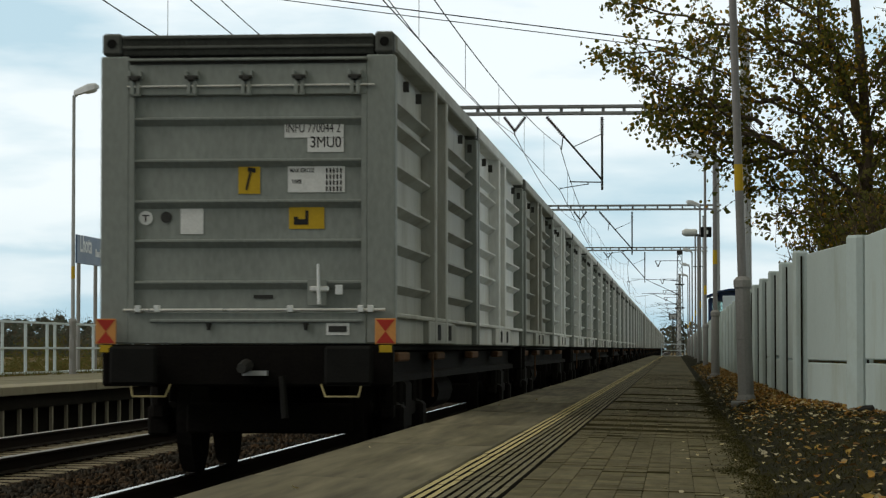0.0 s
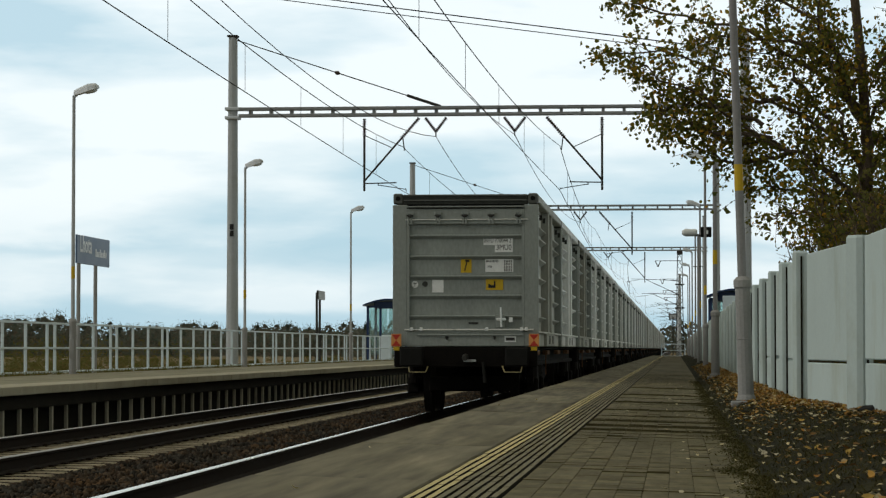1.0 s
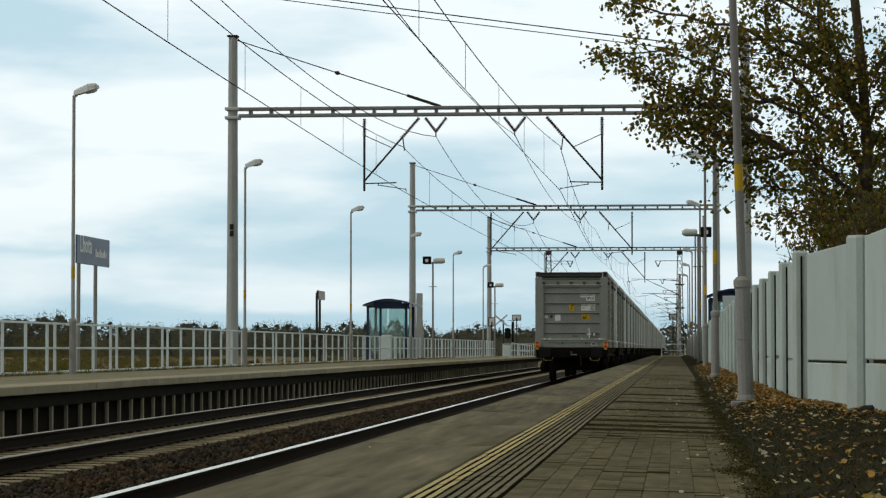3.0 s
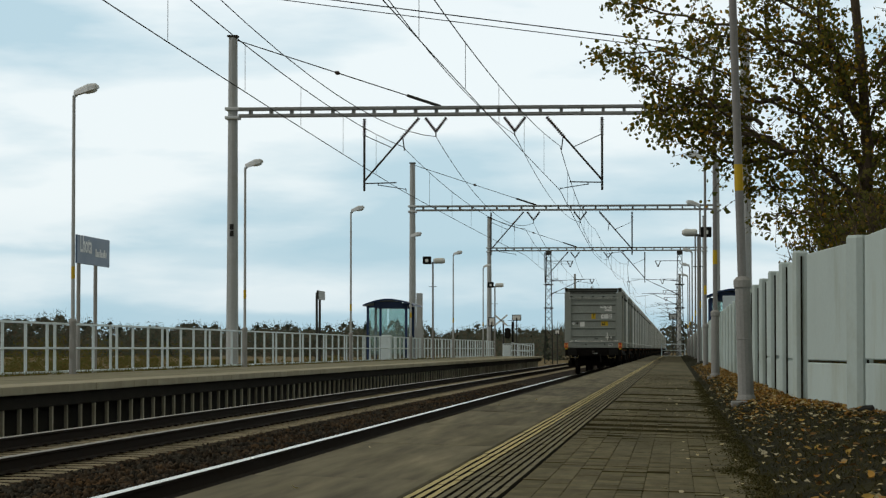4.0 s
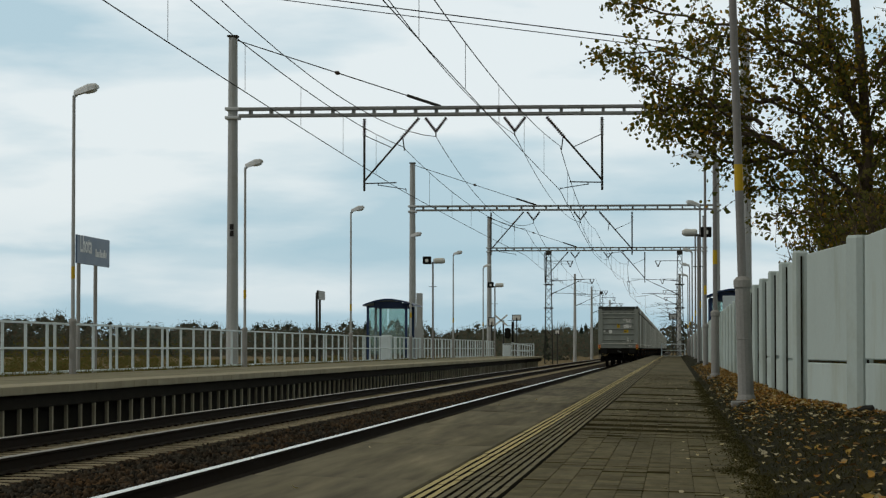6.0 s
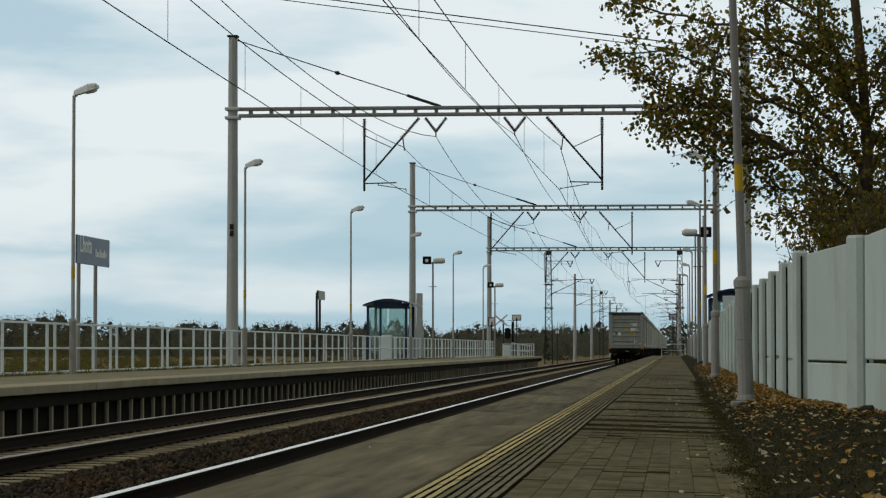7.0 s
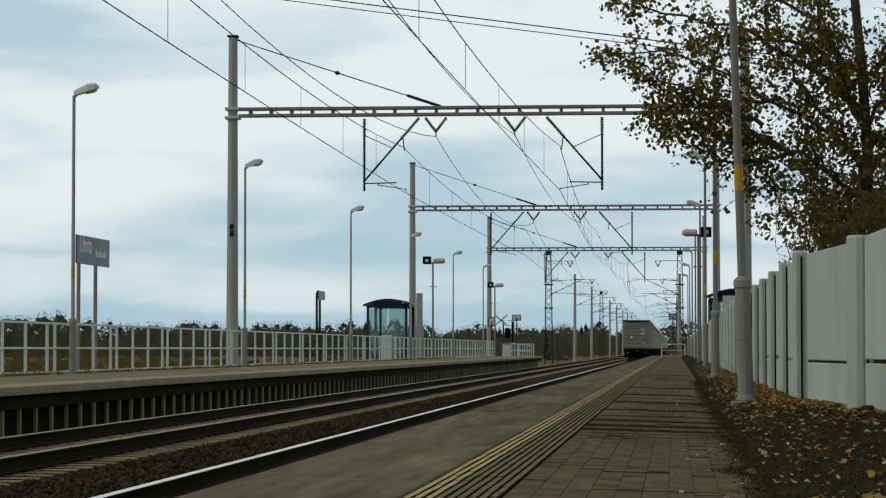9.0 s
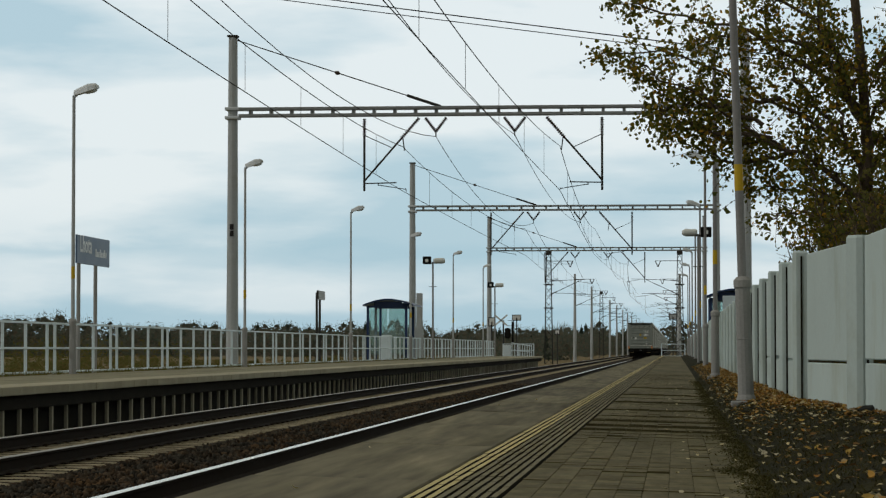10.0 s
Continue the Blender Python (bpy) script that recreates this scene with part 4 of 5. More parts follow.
# ---- the goods train ----
CW, CZ0, CZ1, CL = 1.22, 1.13, 3.685, 9.1      # half width, floor, top and length of a container
RIBS = [3.155, 2.965, 2.62, 2.285, 1.96, 1.62]   # heights of the end and side ribs
def container(y, first, full=True, M_SIDE=M_SIDE):
    lab = "grey open-top steel container with ribbed walls" + (", stickers and a latch" if first else " on a flat wagon")
    t = thing("bulk_container", pose(NEAR_X, y, 0), lab, "container", "containers on the train")
    for s in (-1, 1):
        for yy in (0, CL):
            a, b = (0, 0.16) if yy == 0 else (CL - 0.16, CL)
            part("corner_post", B(min(s * CW, s * (CW - 0.24)), max(s * CW, s * (CW - 0.24)), a, b, CZ0, CZ1 - 0.19, bevel=0.012), M_BOX, t)
            c = part("corner_casting", B(min(s * CW - s * 0.01, s * (CW - 0.17)), max(s * CW - s * 0.01, s * (CW - 0.17)), a - 0.004, b, CZ1 - 0.18, CZ1, bevel=0.02), M_CASTING, t)
            if yy == 0 and full:
                # black disc in place of a real opening, its inner shade as colour
                part("casting_hole", T((s * (CW - 0.09), -0.012, CZ1 - 0.085), (s * (CW - 0.09), 0.02, CZ1 - 0.085), 0.04, seg=10), M_BLACK, c)
    for yy in (0.0, CL - 0.09):
        part("end_wall", B(-0.99, 0.99, yy + 0.05, yy + 0.09, CZ0 + 0.02, CZ1 - 0.16), M_BOX, t)
    # end face at the rear
    part("end_header", B(-0.985, 0.985, 0.0, 0.05, 3.17, 3.425, bevel=0.008), M_BOX, t)
    part("header_lip", B(-0.985, 0.985, -0.035, 0.05, 3.452, 3.474, bevel=0.005), M_BOX, t)
    # black strip fills in the darkness of the recessed gap
    part("gap_strip", B(-1.0, 1.0, 0.03, 0.06, 3.474, 3.506), M_BLACK, t)
    # dark strip paints the shadow under the header lip
    part("shadow_groove", B(-0.985, 0.985, 0.012, 0.05, 3.425, 3.452), M_DARKSTEEL, t)
    part("tarpaulin_roll", extrude_y(bmesh.new(), [(-1.04, 3.505), (1.04, 3.505), (1.04, 3.66), (0.6, 3.668), (0.1, 3.658), (-0.5, 3.666), (-1.04, 3.66)], 0.01, 0.25), M_TARP, t, "rolled dark tarpaulin")
    if full:
        part("roof_bow", B(-1.04, 1.04, -0.006, 0.03, 3.556, 3.58, bevel=0.006), M_CASTING, t)
        part("roof_edge", B(-1.04, 1.04, -0.004, 0.03, 3.635, 3.668, bevel=0.008), M_CASTING, t)
    part("end_sill", B(-0.985, 0.985, -0.005, 0.05, CZ0, 1.39, bevel=0.008), M_BOX, t)
    for s in (-1, 1):
        part("end_margin", B(min(s * 0.94, s * 0.985), max(s * 0.94, s * 0.985), 0.0, 0.05, 1.39, 3.17), M_BOX, t)
    for z in RIBS[1:] if full else ():
        bm = bmesh.new()
        v = [(-0.002, 0.018), (-0.002, 0.006), (0.05, -0.045), (0.05, 0.03)]
        a = [bm.verts.new((-0.937, y_, z + z_)) for y_, z_ in v]
        b = [bm.verts.new((0.937, y_, z + z_)) for y_, z_ in v]
        for i in range(4): bm.faces.new((a[i], a[(i + 1) % 4], b[(i + 1) % 4], b[i]))
        bm.faces.new(a); bm.faces.new(b[::-1])
        bmesh.ops.recalc_face_normals(bm, faces=bm.faces)
        part("end_rib", bm, M_BOX, t)
    # side walls with ribs, posts and rails
    for s in (-1, 1):
        part("side_wall", B(min(s * (CW - 0.17), s * (CW - 0.14)), max(s * (CW - 0.17), s * (CW - 0.14)), 0.16, CL - 0.16, 1.36, CZ1 - 0.16), M_SIDE, t, "weathered pale grey side sheet")
        part("top_rail", B(min(s * (CW - 0.17), s * CW), max(s * (CW - 0.17), s * CW), 0.16, CL - 0.16, CZ1 - 0.15, CZ1 - 0.01, bevel=0.015), M_SIDE, t)
        part("bottom_rail", B(min(s * (CW - 0.12), s * (CW - 0.06)), max(s * (CW - 0.12), s * (CW - 0.06)), 0.16, CL - 0.16, CZ0, 1.36, bevel=0.01), M_SIDE, t)
        if s < 0:
            continue
        for yy in (3.75, 4.95):
            part("side_post", B(min(s * (CW - 0.16), s * CW), max(s * (CW - 0.16), s * CW), yy - 0.10, yy + 0.10, 1.14, CZ1 - 0.13, bevel=0.012), M_SIDE, t)
        for z in RIBS if full else RIBS[::2]:
            for a, b in ((0.17, 3.63), (5.07, CL - 0.17)):
                bm = bmesh.new()
                v = [(CW - 0.05, 0.02), (CW - 0.05, 0.0), (CW - 0.142, -0.06), (CW - 0.142, 0.035)]
                p = [bm.verts.new((s * x_, a, z + z_)) for x_, z_ in v]
                q = [bm.verts.new((s * x_, b, z + z_)) for x_, z_ in v]
                for i in range(4): bm.faces.new((p[i], p[(i + 1) % 4], q[(i + 1) % 4], q[i]))
                bm.faces.new(p); bm.faces.new(q[::-1])
                bmesh.ops.recalc_face_normals(bm, faces=bm.faces)
                part("side_rib", bm, M_SIDE, t)
        if not full:
            continue
        part("rail_lip", B(min(s * (CW - 0.12), s * (CW - 0.005)), max(s * (CW - 0.12), s * (CW - 0.005)), 0.16, CL - 0.16, 1.345, 1.385, bevel=0.008), M_SIDE, t)
        part("pocket_plate", B(min(s * (CW - 0.12), s * (CW - 0.004)), max(s * (CW - 0.12), s * (CW - 0.004)), 3.05, 6.05, CZ0 + 0.005, 1.345, bevel=0.008), M_SIDE, t)
        for yy in (3.95, 5.15):
            # black plate paints the shaded inside of the pocket, no opening is cut
            part("fork_pocket", B(min(s * (CW - 0.02), s * (CW + 0.001)), max(s * (CW - 0.02), s * (CW + 0.001)), yy, yy + 0.30, 1.17, 1.32), M_BLACK, t, "dark fork pocket")
        for yy in (0.9, 2.0, 6.6, 7.9):
            part("tarpaulin_hook", B(min(s * (CW - 0.03), s * (CW + 0.02)), max(s * (CW - 0.03), s * (CW + 0.02)), yy, yy + 0.035, 3.27, 3.36), M_DARKSTEEL, t)
    return t

def end_fittings(t):
    """Hinges, rods, latch and markings of the last container's end."""
    for x in (-0.93, -0.46, -0.01, 0.43, 0.89):
        h = part("hinge", B(x - 0.032, x + 0.032, -0.05, 0.01, 3.285, 3.325, bevel=0.01), M_DARKSTEEL, t)
        part("hinge_pin", T((x - 0.055, -0.035, 3.318), (x + 0.055, -0.035, 3.318), 0.014, seg=8), M_DARKSTEEL, h)
        for o in (-0.045, 0.045):
            part("hinge_prong", B(x + o - 0.012, x + o + 0.012, -0.04, 0.005, 3.305, 3.37, bevel=0.004), M_BOX, h)
            part("hinge_leaf", B(x + o * 0.55 - 0.016, x + o * 0.55 + 0.016, -0.03, 0.005, 3.175, 3.285, bevel=0.005), M_BOX, h)
        part("hinge_foot", B(x - 0.045, x + 0.045, -0.024, 0.004, 3.165, 3.185, bevel=0.004), M_BOX, h)
    part("hinge_rod", T((-1.0, -0.014, 3.243), (1.05, -0.014, 3.247), 0.009, seg=8), M_CHROME, t, "bare metal rod")
    part("locking_rod", T((-1.02, -0.03, 1.405), (1.14, -0.03, 1.407), 0.013, seg=8), M_CHROME, t, "bare metal locking rod")
    for x in (-0.9, -0.74, 0.36, 0.94, 1.02):
        part("rod_bracket", B(x - 0.025, x + 0.025, -0.05, 0.0, 1.385, 1.445, bevel=0.006), M_CHROME, t)
    la = part("latch", B(0.52, 0.68, -0.04, -0.012, 1.555, 1.60, bevel=0.01), M_CHROME, t, "bare metal latch lever")
    part("latch_lever", T((0.602, -0.05, 1.45), (0.592, -0.05, 1.78), 0.017, 0.013, seg=8), M_CHROME, la)
    part("latch_plate", B(0.50, 0.66, -0.014, 0.0, 1.44, 1.66, bevel=0.004), M_BOX, la)
    part("latch_pad", B(0.73, 0.79, -0.03, 0.0, 1.53, 1.61, bevel=0.004), M_CHROME, la)
    part("lower_lip", B(-0.8, 0.95, -0.03, -0.005, 1.305, 1.33, bevel=0.006), M_BOX, t)
    for x in (-0.31, 0.49):
        part("eye_bracket", T((x, -0.03, 1.30), (x, -0.03, 1.24), 0.025, 0.012, seg=8), M_DARKSTEEL, t)
    def plate(name, x0, x1, z0, z1, m, label, y=0.046):
        return part(name, B(x0, x1, y - 0.004, y + 0.006, z0, z1), m, t, label)
    up = lambda x, z, y=0.0405: pose(x, y, z, 90, 0, 0)
    plate("number_sticker", 0.30, 0.79, 2.82, 2.94, M_WHITE, "white sticker with a worn serial")
    lettering("serial_lettering", "INFU 770044 2", 0.110, M_INK, t, up(0.31, 2.84), narrow=0.66)
    plate("code_sticker", 0.49, 0.79, 2.70, 2.815, M_WHITE, "white sticker with a code")
    lettering("lettering", "3MU0", 0.130, M_INK, t, up(0.512, 2.712), narrow=0.80)
    plate("data_sticker", 0.33, 0.80, 2.37, 2.61, M_WHITE, "white sticker with rows of figures")
    lettering("lettering", "MAX GROSS", 0.046, M_INK, t, up(0.345, 2.525), narrow=0.8, bold=0.0008)
    lettering("lettering", "TARE", 0.044, M_INK, t, up(0.36, 2.435), narrow=0.8, bold=0.0008)
    for k, z in enumerate((2.53, 2.48, 2.43, 2.38)):
        for j in range(5):
            part("print_bar", B(0.645 + j * 0.029, 0.658 + j * 0.029, 0.038, 0.042, z, z + 0.036), M_INK, t)
    plate("hammer_sticker", -0.08, 0.10, 2.36, 2.61, M_YELLOW, "yellow sticker with a hammer sign")
    bm = box(bmesh.new(), -0.009, 0.009, 0.038, 0.042, -0.085, 0.07, m=pose(0.005, 0, 2.475, 0, 14, 0))
    box(bm, -0.03, 0.035, 0.037, 0.0415, 0.055, 0.09, m=pose(0.015, 0, 2.485, 0, 10, 0))
    part("hammer_sign", bm, M_INK, t)
    plate("hump_sticker", 0.34, 0.63, 2.07, 2.25, M_YELLOW, "yellow sticker with a black sign")
    bm = box(bmesh.new(), 0.38, 0.50, 0.038, 0.042, 2.105, 2.15)
    box(bm, 0.38, 0.415, 0.037, 0.041, 2.15, 2.17)
    box(bm, 0.475, 0.50, 0.037, 0.0415, 2.15, 2.22)
    part("hump_sign", bm, M_INK, t)
    plate("inspection_sheet", -0.56, -0.37, 2.03, 2.24, M_WHITE, "white peeling paper sheet")
    part("round_sticker", T((-0.85, 0.04, 2.165), (-0.85, 0.05, 2.165), 0.057, seg=20), M_WHITE, t, "round white sticker")
    bm = box(bmesh.new(), -0.88, -0.82, 0.036, 0.0395, 2.18, 2.19); box(bm, -0.855, -0.845, 0.036, 0.0392, 2.13, 2.18)
    part("round_sign", bm, M_INK, t)
    part("round_sticker", T((-0.68, 0.04, 2.17), (-0.68, 0.05, 2.17), 0.047, seg=20), M_DARKSTEEL, t, "round dark sticker")
    part("side_plate", B(0.655, 0.845, -0.012, 0.0, 1.20, 1.30), M_WHITE, t, "small white framed plate")
    part("plate_inset", B(0.675, 0.825, -0.016, -0.010, 1.225, 1.275), M_DARKSTEEL, t)
    part("worn_print", B(0.05, 0.21, 0.041, 0.047, 1.50, 1.53), M_DARKSTEEL, t)

def wheel_mesh(s):
    bm = bmesh.new()
    x = s * 0.7525
    tube(bm, (x - s * 0.07, 0, 0.46), (x - s * 0.04, 0, 0.46), 0.49, 0.485, seg=28)
    tube(bm, (x - s * 0.04, 0, 0.46), (x + s * 0.065, 0, 0.46), 0.463, 0.455, seg=28)
    tube(bm, (x + s * 0.06, 0, 0.46), (x + s * 0.10, 0, 0.46), 0.20, 0.14, seg=16)
    return mesh_of("wheel", bm, M_BOGIE)
WHEELS = [wheel_mesh(-1), wheel_mesh(1), mesh_of("axle", T((-1.0, 0, 0.46), (1.0, 0, 0.46), 0.08, seg=12), M_BOGIE)]
def flat_wagon(y, full=True):
    L = 18.32
    t = thing("container_wagon", pose(NEAR_X, y, 0), "dark grimy flat wagon with rusty solebars carrying containers", "wagon", "wagons of the train")
    for s in (-1, 1):
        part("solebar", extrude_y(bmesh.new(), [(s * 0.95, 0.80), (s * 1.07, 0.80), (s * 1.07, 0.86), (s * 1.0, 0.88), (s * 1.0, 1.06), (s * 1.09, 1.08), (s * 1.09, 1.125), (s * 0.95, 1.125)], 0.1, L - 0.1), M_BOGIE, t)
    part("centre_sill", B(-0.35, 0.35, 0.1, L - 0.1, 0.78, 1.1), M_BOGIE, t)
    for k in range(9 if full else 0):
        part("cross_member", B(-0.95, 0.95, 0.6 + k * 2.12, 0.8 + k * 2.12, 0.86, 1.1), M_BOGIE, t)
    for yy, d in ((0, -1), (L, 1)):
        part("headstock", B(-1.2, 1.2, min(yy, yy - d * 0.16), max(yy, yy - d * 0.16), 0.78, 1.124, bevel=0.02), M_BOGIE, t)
        for s in (-1, 1):
            b = part("buffer", B(s * 0.875 - 0.2, s * 0.875 + 0.2, min(yy + d * 0.30, yy + d * 0.35), max(yy + d * 0.30, yy + d * 0.35), 0.79, 1.12, bevel=0.03), M_BLACK, t)
            part("buffer_stem", T((s * 0.875, yy, 0.97), (s * 0.875, yy + d * 0.31, 0.97), 0.10, seg=12), M_BOGIE, b)
            hr = T((s * 0.62, yy + d * 0.05, 0.80), (s * 0.66, yy + d * 0.08, 0.70), 0.009, seg=6)
            tube(hr, (s * 0.66, yy + d * 0.08, 0.70), (s * 0.93, yy + d * 0.08, 0.70), 0.009, seg=6)
            tube(hr, (s * 0.93, yy + d * 0.08, 0.70), (s * 0.95, yy + d * 0.05, 0.80), 0.009, seg=6)
            part("shunter_handle", hr, M_YELLOW_RIB, t, "worn yellow handle")
        part("coupling_hook", T((0, yy, 0.95), (0, yy + d * 0.28, 0.93), 0.06, 0.04, seg=8), M_DARKSTEEL, t)
        part("coupling_plate", B(-0.02, 0.18, yy + min(0, d * 0.1) , yy + max(0.02, d * 0.1), 0.87, 0.91), M_MAST, t)
        part("brake_hose", T((0.3, yy + d * 0.05, 0.86), (0.34, yy + d * 0.16, 0.52), 0.03, seg=8), M_BLACK, t)
    for yc in (2.6, L - 2.6):
        for s in (-1, 1):
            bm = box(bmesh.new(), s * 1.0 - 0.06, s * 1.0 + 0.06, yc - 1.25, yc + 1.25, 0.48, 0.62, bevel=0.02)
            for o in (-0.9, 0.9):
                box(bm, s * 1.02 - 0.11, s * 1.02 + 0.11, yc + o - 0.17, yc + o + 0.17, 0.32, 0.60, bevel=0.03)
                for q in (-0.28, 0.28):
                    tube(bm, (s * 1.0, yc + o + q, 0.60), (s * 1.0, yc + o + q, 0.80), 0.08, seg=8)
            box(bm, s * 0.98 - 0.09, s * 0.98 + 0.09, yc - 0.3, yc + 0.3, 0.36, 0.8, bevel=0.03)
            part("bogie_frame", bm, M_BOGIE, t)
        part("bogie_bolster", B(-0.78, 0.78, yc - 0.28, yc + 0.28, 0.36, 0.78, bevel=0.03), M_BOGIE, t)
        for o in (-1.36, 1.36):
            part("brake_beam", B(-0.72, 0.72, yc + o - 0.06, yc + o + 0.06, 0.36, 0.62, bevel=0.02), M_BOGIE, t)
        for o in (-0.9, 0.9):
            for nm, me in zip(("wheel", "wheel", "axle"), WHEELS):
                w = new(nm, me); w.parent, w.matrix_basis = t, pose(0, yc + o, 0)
    for s in (-1, 1):
        for yy in (1.0, 4.6, 9.2, 13.6):
            part("side_bracket", B(s * 1.1 - 0.05, s * 1.1 + 0.05, yy, yy + 0.9, 0.98, 1.06, bevel=0.015), M_RUST, t, "rusty side bracket")
        part("brake_lever", T((s * 1.13, 4.35, 0.62), (s * 1.13, 4.32, 1.04), 0.011, seg=6), M_RUST, t)
        part("side_tank", T((s * 0.7, 7.6, 0.62), (s * 0.7, 9.4, 0.62), 0.2, seg=12), M_BOGIE, t)
    return t

def tail_marks(t):
    """Reflecting tail boards at the corners of the last wagon."""
    for s in (-1, 1):
        x = s * 1.15
        b = part("tail_board", B(x - 0.085, x + 0.085, -0.10, -0.085, 1.125, 1.335, bevel=0.003), M_ORANGE, t, "reflecting tail board with red triangles")
        for d in (1, -1):
            bm = bmesh.new()
            vs = [bm.verts.new((x + q, -0.104, 1.23 + d * h)) for q, h in ((-0.075, 0.095), (0.075, 0.095), (0.0, 0.0))]
            ws = [bm.verts.new((v.co.x, -0.101, v.co.z)) for v in vs]
            bm.faces.new(vs); bm.faces.new(ws[::-1])
            for i in range(3): bm.faces.new((vs[i], vs[(i + 1) % 3], ws[(i + 1) % 3], ws[i]))
            bmesh.ops.recalc_face_normals(bm, faces=bm.faces)
            part("red_triangle", bm, M_RED, b)
        part("board_bracket", B(x - 0.05, x + 0.05, -0.095, -0.06, 1.06, 1.12), M_YELLOW, b)
        part("board_stay", B(x - 0.02, x + 0.02, -0.09, 0.0, 1.12, 1.16), M_DARKSTEEL, b)

PITCH, WAGONS = 19.0, 28
TRAIN = []     # (thing, distance ahead of the train's end)
def build_train():
    last = flat_wagon(0)
    tail_marks(last)
    plain = flat_wagon(0)
    far_wagon = flat_wagon(0, False)
    far_box = container(0, False, False)
    used = set()
    first = container(0, True)
    other = container(0, False)
    end_fittings(first)
    second = container(0, False, True, M_SIDE_PALE)
    far_pale = container(0, False, False, M_SIDE_PALE)
    used.add(second)
    def take(ob):
        if ob in used: return copy_thing(ob, ob.matrix_basis)
        used.add(ob)
        return ob
    for i in range(WAGONS):
        near = i < 7
        TRAIN.append((last if i == 0 else take(plain if near else far_wagon), i * PITCH))
        TRAIN.append((first if i == 0 else take((other if i < 2 else second) if near else far_pale if i % 3 else far_box), i * PITCH))
        TRAIN.append((second if i == 0 else take(second if near else far_pale), i * PITCH + CL + 0.12))
build_train()

# ---- signs, shelters and other things of the station ----
def station_sign():
    t = thing("station_sign", pose(-13.1, 57.36, PLAT_Z), "navy blue station name board on two steel posts", "station sign")
    part("board", B(-0.02, 0.02, 0, 3.35, 2.42, 3.05, bevel=0.005), M_BLUE, t)
    for y in (0.50, 2.22):
        part("post", T((-0.06, y, -0.5), (-0.06, y, 3.0), 0.045, seg=10), M_POST, t)
    o = lettering("lettering", "Lhota", 0.52, M_LETTER, t, pose(0.0215, 0.28, 2.58, 90, 0, 90), "white station name", 1.0, 0.008)
    for k in range(8):
        part("print_bar", B(0.020, 0.023, 1.85 + 0.15 * k, 1.95 + 0.15 * k, 2.62, 2.74 if k % 3 else 2.80), M_LETTER, t)
station_sign()
def notice_board():
    t = thing("notice_board", pose(-13.1, 96.9, PLAT_Z), "narrow grey timetable board on two dark posts", "notice board")
    part("board", B(-0.03, 0.03, 0.0, 1.85, 2.35, 2.68, bevel=0.006), M_MAST, t)
    part("edge_strip", B(-0.035, 0.035, -0.03, 0.0, 2.35, 2.68), M_DARKSTEEL, t)
    for y in (0.12, 0.95):
        part("post", T((-0.05, y, -0.5), (-0.05, y, 2.6), 0.045, seg=8), M_DARKSTEEL, t)
notice_board()
def shelter(x0, x1, y, depth, h, label, with_box):
    t = thing("platform_shelter", pose(0, y, PLAT_Z), label, "shelter", "platform shelters")
    w = x1 - x0
    for x in (x0, x1):
        for yy in (0, depth):
            part("post", B(x - 0.06, x + 0.06, yy - 0.06, yy + 0.06, -0.3, h, bevel=0.01), M_BLUEROOF, t)
    part("mullion", B(x0 + w * 0.33 - 0.05, x0 + w * 0.33 + 0.05, -0.05, 0.05, -0.3, h), M_BLUEROOF, t)
    part("header", B(x0, x1, -0.06, 0.06, h - 0.1, h), M_BLUEROOF, t)
    part("header", B(x0, x1, depth - 0.06, depth + 0.06, h - 0.1, h), M_BLUEROOF, t)
    for a, b in ((x0 + 0.06, x0 + w * 0.33 - 0.05), (x0 + w * 0.33 + 0.05, x1 - 0.06)):
        for yy in (0, depth):
            g = part("pane", B(a, b, yy - 0.006, yy + 0.006, 0.25, h - 0.1), M_GLASS, t, "greenish glass pane")
            g.visible_shadow = False
    g = part("pane", B(x0 - 0.006, x0 + 0.006, 0.06, depth - 0.06, 0.25, h - 0.1), M_GLASS, t, "greenish glass pane")
    g.visible_shadow = False
    # barrel roof
    bm = bmesh.new()
    n = 12
    prof = []
    for i in range(n + 1):
        u = i / n
        prof.append((x0 - 0.22 + (w + 0.6) * u, h + 0.02 + 0.36 * math.sin(math.pi * (0.06 + 0.88 * u)) - 0.04))
    low = [(x, z - 0.07) for x, z in prof]
    extrude_y(bm, prof + low[::-1], -0.35, depth + 0.35)
    part("roof", bm, M_BLUEROOF, t, "dark blue barrel roof")
    for yy in (0.0, depth):
        part("roof_arch", B(x0 + 0.3, x1 - 0.2, yy - 0.03, yy + 0.03, h, h + 0.2), M_BLUEROOF, t)
    part("bench", B(x0 + 0.15, x0 + 0.55, 0.4, depth - 0.4, 0.42, 0.48, bevel=0.01), M_MAST, t)
    if with_box:
        tagged(part("ticket_box", B(-14.10, -13.62, 127.2, 127.6, PLAT_Z - 0.1, 1.75, bevel=0.03), M_RAILING), "pale metal ticket machine by the shelter", "ticket machine")
shelter(-14.85, -12.98, 128.0, 3.4, 2.62, "glass platform shelter with a dark blue barrel roof", True)
shelter(1.33, 3.0, 100.0, 3.4, 2.45, "platform shelter with a blue barrel roof behind the fence", False)
tagged(part("shelter_back_board", B(1.75, 2.9, 98.9, 99.0, 0.4, 3.05, bevel=0.01), M_RAILING), "pale board wall beside the shelter", "board")

